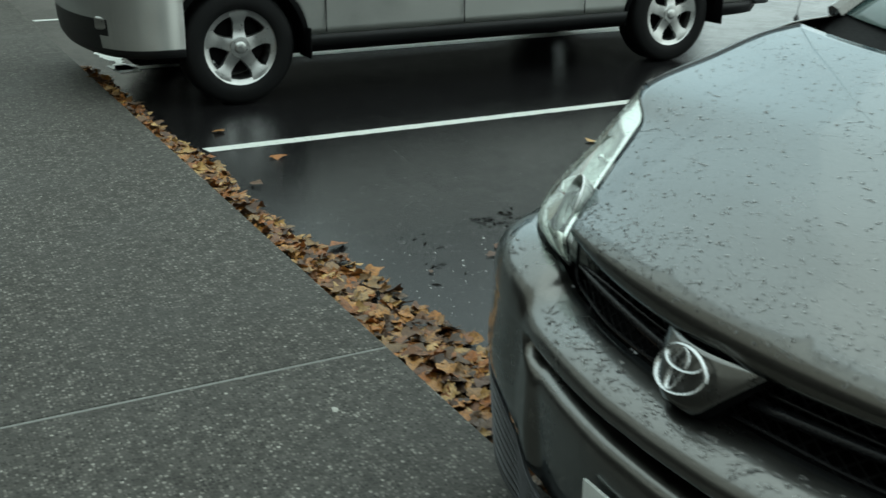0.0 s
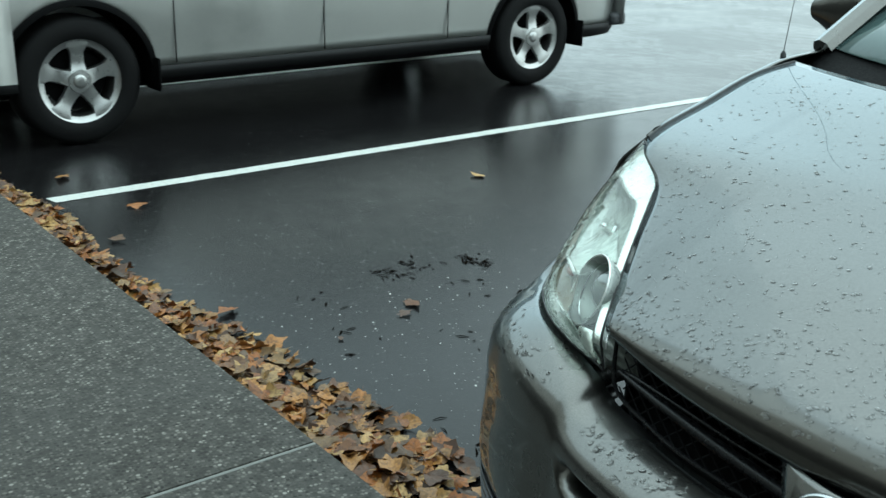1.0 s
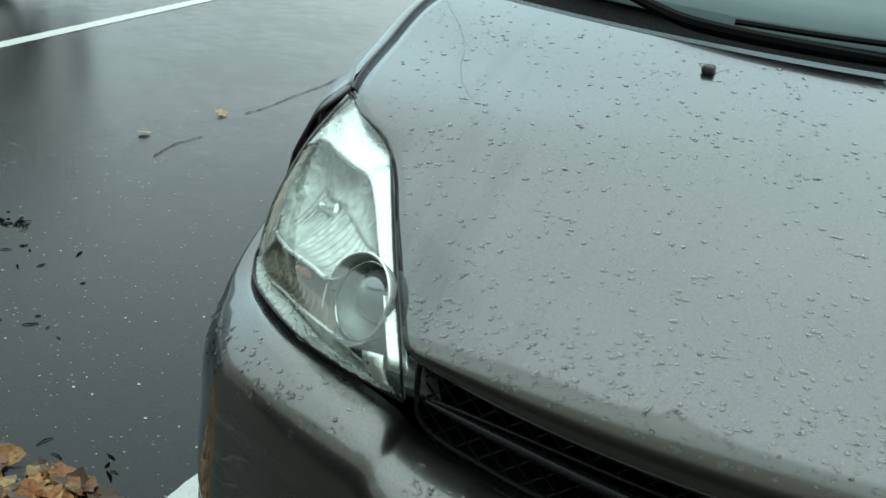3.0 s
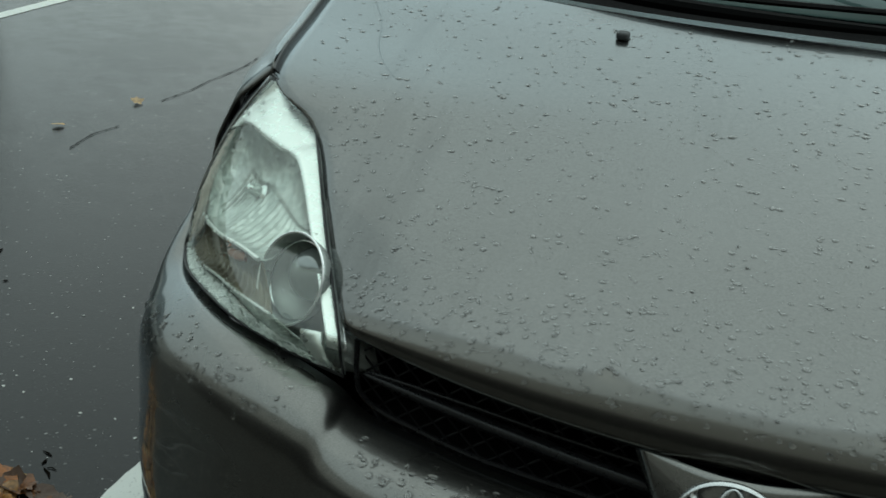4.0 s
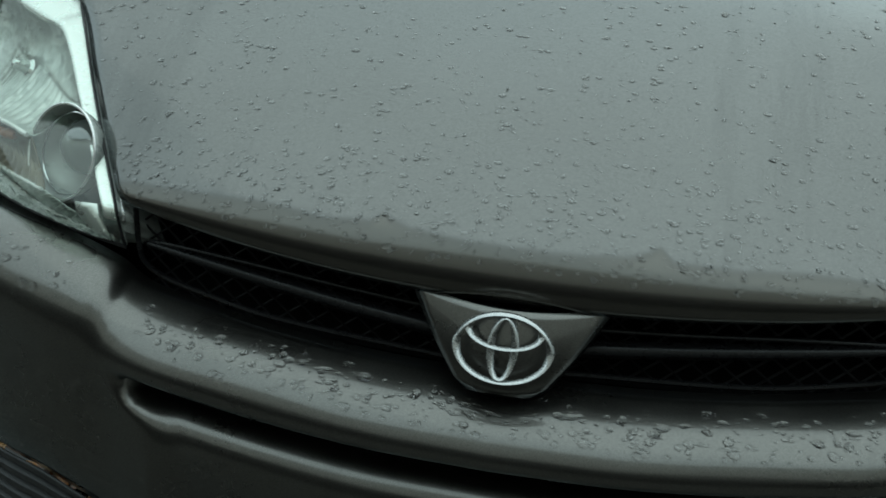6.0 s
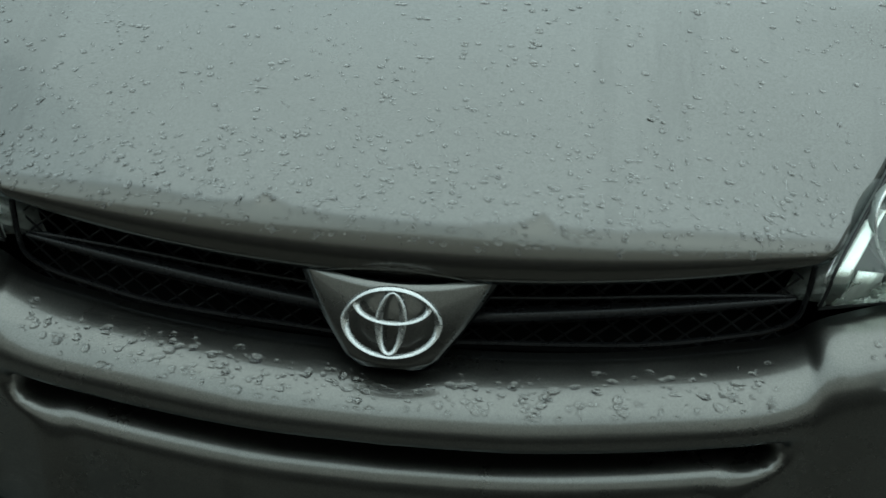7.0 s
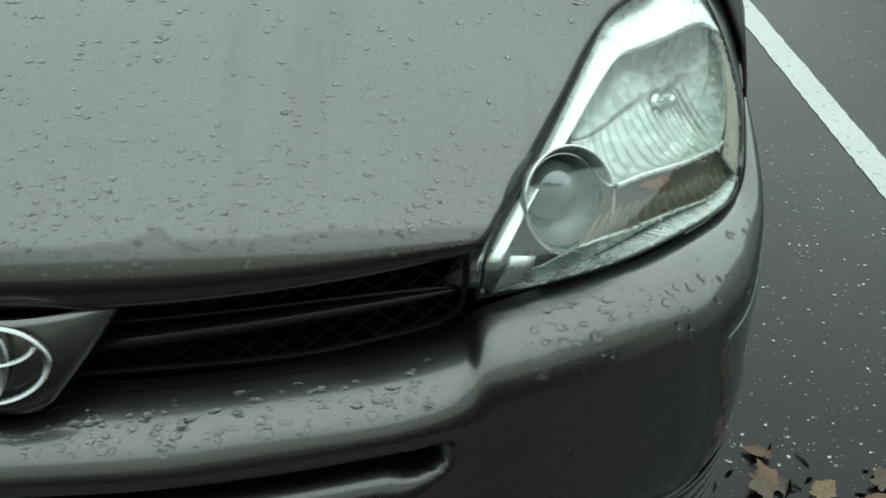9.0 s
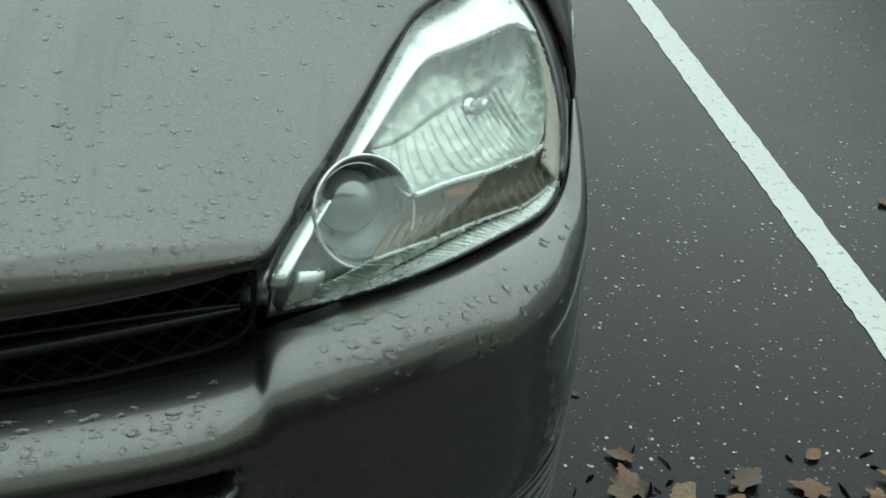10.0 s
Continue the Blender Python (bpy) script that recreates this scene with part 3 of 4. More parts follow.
    thick(part("ribbed_shelf", lamp_sheet(ledge_in, ledge_out, 200, 6, sgn, 0.0, lambda a, v: 0.0010 * math.sin(a * 2 * math.pi * 40)), BOWL, lamp, "finely ribbed clear shelf", 60), 0.002)
    # inner tip: pale wall, dark floor and a bright corner reflector
    wall = [(0.02, 0.04, 0.004), (0.09, 0.02, 0.004), (0.17, 0.0, 0.004), (0.26, 0.0, 0.004)]
    foot = [(0.03, 0.50, 0.016), (0.09, 0.20, 0.024), (0.18, 0.12, 0.024), (0.26, 0.12, 0.018)]
    thick(part("tip_wall", lamp_sheet(wall, foot, 24, 6, sgn), BOWL, lamp), 0.002)
    bm = bmesh.new()
    bm.faces.new([bm.verts.new(sided(lamp_point(*k), sgn)) for k in ((0.035, 0.62, 0.005), (0.085, 0.29, 0.007), (0.20, 0.17, 0.010), (0.262, 0.15, 0.012), (0.258, 0.29, 0.014), (0.20, 0.36, 0.012), (0.12, 0.47, 0.009))])
    thick(part("tip_reflector", bm, BEZEL, lamp, "bright corner reflector"), 0.003)
    # side marker along the outer edge
    mark_in = [(0.60, 0.86, 0.010), (0.70, 0.89, 0.010), (0.80, 0.91, 0.008), (0.87, 0.92, 0.006)]
    mark_out = [(0.60, 0.985, 0.003), (0.70, 0.985, 0.003), (0.80, 0.985, 0.003), (0.87, 0.985, 0.003)]
    thick(part("side_marker", lamp_sheet(mark_in, mark_out, 30, 5, sgn), MARKER, lamp, "pale pink side marker strip"), 0.002)
    # projector
    c = lamp_point(0.355, 0.262, 0.016)
    n = Vector((0.397, -0.815, 0.423)).normalized()
    a = Vector((0.899, 0.438, 0)).normalized() * 0.064
    b = n.cross(a).normalized() * 0.066

    def ellipse(k, deep, count=56):
        return [sided(c - n * deep + a * k * math.cos(q) + b * k * math.sin(q), sgn) for q in np.linspace(0, 2 * math.pi, count, endpoint=False)]

    rim = ellipse(1.0, 0.0)
    pj = part("projector", loft([ellipse(k, d) for k, d in ((1.0, 0.0), (0.97, 0.010), (0.90, 0.024), (0.78, 0.036), (0.55, 0.046), (0.25, 0.050), (0.02, 0.051))], close=True), GREYBOWL, lamp, "projector unit in a round bowl")
    thick(pj, 0.002)
    part("projector_ring", tube(rim + rim[:1], 0.0018, 8), BEZEL, pj, "chrome ring")
    inner = ellipse(0.86, 0.016)
    part("projector_ring", tube(inner + inner[:1], 0.0016, 6), CHROME, pj)
    r = min(a.length, b.length) * 0.64
    ball = [(0.0001, 0.56), (0.24, 0.53), (0.46, 0.44), (0.66, 0.30), (0.85, 0.10), (0.95, -0.10), (0.96, -0.3)]
    part("projector_lens", revolve_at([(q * r, h * r) for q, h in ball], c - n * 0.026 + b * 0.20 - a * 0.04, n, sgn, 32), PROJECTOR, pj, "grey projector lens")
    lens = part("lens", loft([[sided(lamp_point(s, u), sgn) for u in np.linspace(0, 1, 26)] for s in np.linspace(0, 1, 60)]), LENS, lamp, "clear wet lens")
    thick(lens, 0.002)
    lens.visible_shadow = False
    return lamp


def revolve_at(profile, centre, out, sgn, n=24):
    right = out.cross(Vector((0, 0, 1))).normalized()
    up = right.cross(out)
    rows = []
    for a in np.linspace(0, 2 * math.pi, n + 1):
        rows.append([sided(centre + out * h + (right * math.cos(a) + up * math.sin(a)) * r, sgn) for r, h in profile])
    return loft(rows)


def grille_y(x):
    return 0.062 + 0.25 * x * x


def on_bumper(p):
    """The place of p on the bumper's corner, just proud of the paint."""
    best = min((q for r in bumper_line(300) for q in bumper_profile(r)), key=lambda q: (Vector(q) - Vector(p)).length)
    return Vector(best) + Vector((0.55, -0.80, 0.1)) * 0.0007


def minivan():
    van = thing("minivan", Matrix.Identity(4), "taupe metallic minivan with wet paint parked nose to the kerb", "car")
    half = [bumper_profile(r) for r in bumper_line(300)]
    rows = mirror_rows(half)
    bm = bmesh.new()
    grid = [[bm.verts.new(p) for p in r] for r in rows]
    for a, b in zip(grid, grid[1:]):
        for j in range(len(a) - 1):
            f = bm.faces.new((a[j], a[j + 1], b[j + 1], b[j]))
            if 11 <= j <= 13 and max(abs(a[j].co.x), abs(b[j].co.x)) < SLOT_END[j - 8] - 0.022:
                f.material_index = 1
    bumper = part("bumper", bm, PAINT, van, "taupe bumper cover with scuffs", 60)
    bumper.data.materials.append(BLACK)
    thick(bumper, 0.004)
    # ribbed chin
    half = []
    for r in bumper_line(110):
        m, t = Vector(r[:2]), Vector(r[2:4])
        n = (t - m).normalized()
        prof = []
        for i, z in enumerate(np.linspace(chin_top(m.x) + 0.012, 0.200, 57)):
            d = -0.006 + (0.007 if i % 7 in (5, 6) else 0.0) + 0.016 * i / 56 - 0.002 * math.cos((i % 7) / 2.5)
            p = m + n * d
            prof.append((p.x, p.y, z))
        half.append(prof)
    thick(part("chin_spoiler", loft(mirror_rows(half)), CLADDING, van, "ribbed grey plastic chin", 20), 0.004)
    # hood
    us, vs = np.linspace(-1, 1, 61), np.linspace(0, 1, 70)
    thick(part("hood", loft([[hood_point(u, v) for u in us] for v in vs]), HOODPAINT, van, "wet taupe hood beaded with rain", 60), 0.006)
    for sgn in (-1, 1):
        gap = [HOOD_CURVES[1](v) for v in np.linspace(0, 1, 120) if HOOD_CURVES[1](v)[1] > 0.515]
        part("hood_gap", tube([(sgn * (x + 0.0025), y, z - 0.0005) for x, y, z in gap], 0.0028, 6), SEAL, van)
    # grille cavity, mesh, bars
    xs = np.linspace(-0.51, 0.51, 40)
    rows = [[(x, grille_y(x) + 0.03, 0.82), (x, grille_y(x) + 0.12, 0.80), (x, grille_y(x) + 0.12, 0.68), (x, grille_y(x) + 0.02, 0.655)] for x in xs]
    grille = part("grille", loft(rows), BLACK, van, "black diamond mesh grille")
    thick(grille, 0.003)
    wires = []
    for k in range(-8, 40):
        for way in (1, -1):
            x0 = -0.60 + 0.0385 * k
            pts = []
            for q in np.linspace(0, 1, 13):
                x, z = x0 + way * (q - 0.5) * 0.21, 0.655 + 0.18 * q
                if abs(x) < 0.51:
                    pts.append((x, grille_y(x) + 0.026 + 0.0012 * way, z))
            if len(pts) > 1:
                wires.append(tube(pts, 0.0016, 5))
    part("mesh", join(*wires), WIRE, grille)
    for sgn in (-1, 1):
        lines = curve_pts([(0.085, 0.741, 0.716), (0.20, 0.746, 0.726), (0.32, 0.750, 0.735), (0.42, 0.749, 0.741), (0.487, 0.745, 0.744)], 22)
        for y0, k, r in ((0.004, 2, [0.0125 - 0.0085 * (i / 21) ** 2 for i in range(22)]), (0.010, 1, [0.0040] * 20 + [0.003, 0.002])):
            part("grille_bar", tube([(sgn * q[0], grille_y(q[0]) + y0, q[k]) for q in lines], r, 10, 0.9), GLOSSBLACK, grille)
        lip = curve_pts([(0.06, 0.052, 0.686), (0.29, 0.072, 0.691), (0.41, 0.106, 0.692), (0.465, 0.120, 0.698), (0.494, 0.124, 0.716), (0.502, 0.128, 0.745), (0.504, 0.132, 0.79)], 30)
        part("grille_rim", tube([(sgn * x, y, z) for x, y, z in lip], 0.0038, 6), GLOSSBLACK, grille)
    # emblem panel
    def shield(grow, y0, bulge):
        rows = []
        for v in np.linspace(0, 1, 12):
            w = 0.121 + (0.042 - 0.121) * v ** 1.05 + grow
            if v > 0.93:
                w -= 0.008
            zc = 0.779 + grow - v * (0.084 + 2 * grow)
            row = []
            for u in np.linspace(-1, 1, 15):
                sag = 0.001 * (1 - u * u) * (1 - v)
                y = y0 + 0.046 * u * u * (1 - v) ** 1.3 + 0.012 * u * u * v - bulge * math.sin(math.pi * v) * 0.35 - 0.046 * v
                row.append((u * w, y, zc + sag))
            rows.append(row)
        return loft(rows)
    panel = thick(part("emblem_panel", shield(0, 0.029, 0.012), PAINT, van, "taupe shield panel carrying a chrome oval badge"), 0.010, 1.0)
    base = shield(0.004, 0.043, 0.012)
    bmesh.ops.translate(base, vec=(0, 0, -0.010), verts=base.verts)
    thick(part("panel_base", base, BLACK, van), 0.008, 1.0)
    tilt = Matrix.Translation((0, -0.020, 0.7595)) @ Euler((radians(-28), 0, 0)).to_matrix().to_4x4()
    def oval(rx, rz, r, cx=0.0, cz=0.0, a0=0, a1=360, flat=0.4):
        pts = []
        for a in np.linspace(radians(a0), radians(a1), 49):
            x, z = cx + rx * math.cos(a), cz + rz * math.sin(a)
            pts.append(tilt @ Vector((x, 3.2 * x * x, z)))
        return tube(pts, r, 8, flat)
    badge = part("badge", oval(0.0545, 0.0390, 0.0048), BADGE, panel, "chrome oval badge")
    part("badge_oval", oval(0.0138, 0.0355, 0.0042), BADGE, badge)
    part("badge_oval", oval(0.0420, 0.020, 0.0044, 0, 0.0195, 165, 375), BADGE, badge)
    # fenders and sides
    for sgn in (-1, 1):
        fender(van, sgn)
        headlight(van, sgn)
        mirror_unit(van, sgn)
    cabin(van)
    van_wheels(van)
    # plate holder
    part("licence_plate", box(0, -0.078, 0.412, 0.305, 0.008, 0.155, 0.003), PLATE, van, "pale licence plate")
    for k, way in enumerate((((0.926, 0.275, 0.655), (0.922, 0.264, 0.625), (0.913, 0.245, 0.590), (0.899, 0.216, 0.548)), ((0.893, 0.200, 0.512), (0.884, 0.186, 0.480), (0.878, 0.178, 0.462)))):
        pts = [on_bumper(p) for p in way]
        part("scratch", tube(curve_pts([tuple(p) for p in pts], 10), [0.0002] + [0.0006 if i % 3 else 0.0003 for i in range(8)] + [0.0002], 5), SCRATCH, bumper, "pale scratch")
    for sgn in (-1, 1):
        nozzle(van, sgn)
    part("antenna", tube([(-0.935, 1.092, 1.135), (-0.941, 1.12, 1.26), (-0.963, 1.23, 1.66)], [0.0012, 0.0009, 0.0008], 6), CLADDING, van, "thin whip antenna")
    part("antenna_base", revolve_up([(0.007, 0), (0.007, 0.010), (0.003, 0.018)], (-0.935, 1.092, 1.118)), CLADDING, van)
    return van


def revolve_up(profile, c, n=16):
    rows = []
    for a in np.linspace(0, 2 * math.pi, n + 1):
        rows.append([(c[0] + r * math.cos(a), c[1] + r * math.sin(a), c[2] + h) for r, h in profile])
    return loft(rows)


def nozzle(van, sgn):
    part("washer_nozzle", box(sgn * 0.305, 0.785, 1.096, 0.022, 0.024, 0.014, 0.005, 3), CLADDING, van, "black washer nozzle")


def fender(van, sgn):
    """Top edge along the hood gap, over the wheel, down to the sill."""
    edge = [HOOD_CURVES[1](v) for v in np.linspace(0, 1, 120)]
    top = [(x + 0.005, y, z - 0.001) for x, y, z in edge if 0.517 < y < 0.935][::2] + list(curve_pts([(0.891, 0.955, 1.108), (0.893, 1.08, 1.130), (0.90, 1.40, 1.14)], 12))
    rows = []
    for x, y, z in top:
        base = max(0.36, 0.03 + math.sqrt(max(0, 0.40 ** 2 - (y - 0.98) ** 2)) + 0.33) if abs(y - 0.98) < 0.40 else 0.33
        if y < 0.67:
            base = max(base, 0.807 + 0.233 * (y - 0.54))
        front = smooth((0.85 - y) / 0.30)
        row = []
        for q in np.linspace(0, 1, 14):
            zz = z + (base - z) * q
            k = 1 - (1 - min(1, q * 3.2)) ** 2
            flank = x + (0.985 - 0.04 * abs(0.70 - zz) ** 1.5 - x) * k
            nose = float(np.interp(zz - z + 1.012, (0.80, 0.88, 0.955, 1.012), (0.956, 0.936, 0.897, 0.830))) + x - 0.828
            row.append((sgn * (flank + (min(nose, 0.975) - flank) * front), y, zz))
        w = 0.25 + 0.75 * smooth((y - 0.53) / 0.12)
        row[1:1] = [(sgn * (x + dx * w), y, z - dz) for dx, dz in ((0.005, 0.0), (0.011, 0.0008), (0.017, 0.003), (0.021, 0.007))]
        rows.append(row)
    thick(part("fender", loft(rows), PAINT, van), 0.005)
    # cap between lamp, bumper and fender
    rows = []
    outer = [LAMP_B(s) for s in np.linspace(0.60, 0.995, 14)]
    edge = curve_pts([(0.930, 0.430, 0.772), (0.949, 0.532, 0.812), (0.935, 0.556, 0.88), (0.897, 0.558, 0.955), (0.833, 0.530, 1.011)], 14)
    for a, b in zip(outer, edge):
        a, b = Vector(a) + Vector((0.002, 0.001, 0)), Vector(b)
        rows.append([sided(a.lerp(b, u) + Vector((0.002, -0.002, 0)) * math.sin(math.pi * u), sgn) for u in np.linspace(0, 1, 6)])
    thick(part("fender_tip", loft(rows), PAINT, van), 0.004)


def mirror_unit(van, sgn):
    body = []
    for q in np.linspace(0, 1, 9):
        x = 0.97 + 0.24 * q
        h = 0.085 * math.sin(math.pi * (0.18 + 0.72 * q)) + 0.012
        body.append([(sgn * x, 1.66 + 0.05 * math.cos(a) * 1.1 - 0.03 * q, 1.18 + h * math.sin(a)) for a in np.linspace(0, 2 * math.pi, 16, endpoint=False)])
    m = part("side_mirror", loft(body, close=True, caps=True), PAINT, van, "side mirror")
    part("mirror_glass", box(sgn * 1.10, 1.712, 1.18, 0.17, 0.006, 0.12, 0.002), CHROME, m)


def cabin(van):
    # cowl, windshield, pillars, roof, side walls and tail
    xs = np.linspace(-0.93, 0.93, 31)
    def cy(x):
        return 0.90 + 0.19 * abs(x / 0.93) ** 2.4
    def cz(x):
        return 1.112 + 0.018 * abs(x / 0.93) ** 2
    rows = [[(x, cy(x) - 0.04, cz(x) - 0.050), (x, cy(x) + 0.05, cz(x) - 0.035), (x, cy(x) + 0.16, cz(x) + 0.015)] for x in xs]
    thick(part("cowl", loft(rows), BLACK, van, "black plastic cowl below the windshield"), 0.006)
    rows = []
    for q in np.linspace(0, 1, 12):
        w = 0.90 - 0.20 * q
        rows.append([(u * w, cy(u * 0.93) + 0.13 + 1.08 * q - 0.05 * q * (1 - u * u), cz(u * 0.93) + 0.012 + 0.60 * q - 0.04 * q * q) for u in np.linspace(-1, 1, 25)])
    thick(part("windshield", loft(rows), WINDSHIELD, van, "tinted windshield"), 0.005)
    rows = []
    for y, z, w in ((2.06, 1.68, 0.70), (2.4, 1.745, 0.73), (3.2, 1.76, 0.74), (4.2, 1.74, 0.74), (4.75, 1.70, 0.72)):
        rows.append([(u * w, y, z - 0.05 * abs(u) ** 3) for u in np.linspace(-1, 1, 15)])
    thick(part("roof", loft(rows), PAINT, van), 0.01)
    for sgn in (-1, 1):
        prof = [(0.985, 0.30), (0.99, 0.6), (0.985, 0.85), (0.950, 1.13)]
        rows = [[(sgn * x, y, z) for x, z in prof] for y in (1.38, 2.0, 3.0, 4.0, 4.85)]
        thick(part("body_side", loft(rows), PAINT, van), 0.01)
        rows = [[(sgn * 0.950, y0, 1.13), (sgn * 0.87, y1, 1.38), (sgn * 0.72, y2, 1.69)] for y0, y1, y2 in ((1.42, 1.78, 2.1), (2.2, 2.3, 2.5), (3.2, 3.2, 3.2), (4.2, 4.15, 4.1), (4.85, 4.8, 4.75))]
        thick(part("side_window", loft(rows), WINDOW, van), 0.006)
        part("a_pillar", tube([(sgn * 0.905, 1.20, 1.135), (sgn * 0.84, 1.70, 1.44), (sgn * 0.72, 2.15, 1.69)], [0.028, 0.03, 0.03], 8), PAINT, van)
    rows = [[(u * w, y, z) for u in np.linspace(-1, 1, 9)] for y, z, w in ((4.75, 1.70, 0.72), (4.95, 1.2, 0.94), (5.0, 0.8, 0.985), (4.97, 0.3, 0.97))]
    thick(part("tailgate", loft(rows), PAINT, van), 0.01)
    part("underbody", box(0, 2.55, 0.26, 1.7, 4.6, 0.10, 0.03), BLACK, van)
    # wipers
    for way, blade in (
        ([(-0.70, 1.19, 1.185), (-0.46, 0.99, 1.150), (-0.34, 0.925, 1.138), (-0.10, 0.885, 1.136), (0.16, 0.885, 1.138)], [(-0.30, 0.955, 1.150), (-0.10, 0.945, 1.152), (0.24, 0.955, 1.160)]),
        ([(0.02, 1.06, 1.185), (0.26, 0.96, 1.155), (0.42, 0.95, 1.150), (0.62, 0.98, 1.150)], [(0.10, 1.02, 1.180), (0.36, 0.99, 1.168), (0.66, 1.03, 1.170)]),
    ):
        n = 16
        w = part("wiper", tube(curve_pts(way, n), [0.007 + 0.006 * math.sin(math.pi * i / (n - 1)) for i in range(n)], 8), BLACK, van, "black wiper arm")
        part("blade", tube(curve_pts(blade, n), 0.006, 6), RUBBER, w)


def wheel(parent, centre, radius, width, rim_r, sgn, spokes=5):
    """A tyre with tread shoulders and a spoked alloy rim; its face looks along sgn x."""
    w = new("wheel")
    w.parent = parent
    w.matrix_local = pose(*centre, 0, 0, 0 if sgn > 0 else 180)
    h = width / 2
    prof = [(rim_r - 0.012, -h + 0.02), (rim_r + 0.006, -h), (rim_r + 0.05, -h - 0.006), (radius - 0.035, -h), (radius - 0.012, -h + 0.012), (radius, -h + 0.035), (radius + 0.001, 0), (radius, h - 0.035), (radius - 0.012, h - 0.012), (radius - 0.035, h), (rim_r + 0.05, h + 0.006), (rim_r + 0.006, h), (rim_r - 0.012, h - 0.02)]
    part("tyre", revolve(prof, "x", 56), RUBBER, w, "black rubber tyre", 50)
    rim = part("rim", revolve([(rim_r - 0.03, -h + 0.03), (rim_r - 0.042, h - 0.05), (rim_r - 0.034, h - 0.020), (rim_r - 0.012, h - 0.014), (rim_r, h - 0.006), (rim_r + 0.006, h - 0.010), (rim_r + 0.004, h - 0.02)], "x", 56), SATIN, w, "five spoke alloy rim")
    part("brake_disc", revolve([(0.02, h - 0.10), (rim_r * 0.72, h - 0.10), (rim_r * 0.72, h - 0.12), (0.02, h - 0.12)], "x", 40), BLACK, rim)
    for i in range(spokes):
        a = 2 * math.pi * i / spokes + math.pi / 2
        rows = []
        for k in np.linspace(0.16, 0.97, 12):
            r = rim_r * k
            half = 0.052 - 0.010 * smooth((k - 0.16) / 0.34) + 0.036 * smooth((k - 0.66) / 0.29)
            x = h - 0.010 - 0.020 * math.sin(math.pi * min(1, k)) ** 2
            row = []
            for q in (-1.0, -0.86, -0.45, 0.0, 0.45, 0.86, 1.0):
                drop = 0.022 if abs(q) == 1 else 0.003 * q * q
                row.append((x - drop, r * math.cos(a) - q * half * math.sin(a), r * math.sin(a) + q * half * math.cos(a)))
            rows.append(row)
        part("spoke", loft(rows), SATIN, rim, angle=50)
    part("hub_cap", revolve([(0.0005, h - 0.002), (0.026, h - 0.003), (0.036, h - 0.007), (0.040, h - 0.013), (0.064, h - 0.016), (0.072, h - 0.026), (0.072, h - 0.06)], "x", 32), SATIN, rim)
    for i in range(spokes):
        a = 2 * math.pi * (i + 0.5) / spokes + math.pi / 2
        part("lug_nut", revolve_x(0.008, h - 0.035, h - 0.017, 0.054 * math.cos(a), 0.05 * math.sin(a)), CHROME, rim)
    return w


def revolve_x(r, x0, x1, y, z, n=8):
    ring = [(r * math.cos(a), r * math.sin(a)) for a in np.linspace(0, 2 * math.pi, n, endpoint=False)]
    return loft([[(x0, y + p, z + q) for p, q in ring], [(x1, y + p, z + q) for p, q in ring]], close=True, caps=True)


def van_wheels(van):
    for sgn in (-1, 1):
        for y in (0.98, 4.0):
            wheel(van, (sgn * 0.86, y, 0.335), 0.335, 0.215, 0.205, sgn)


minivan()


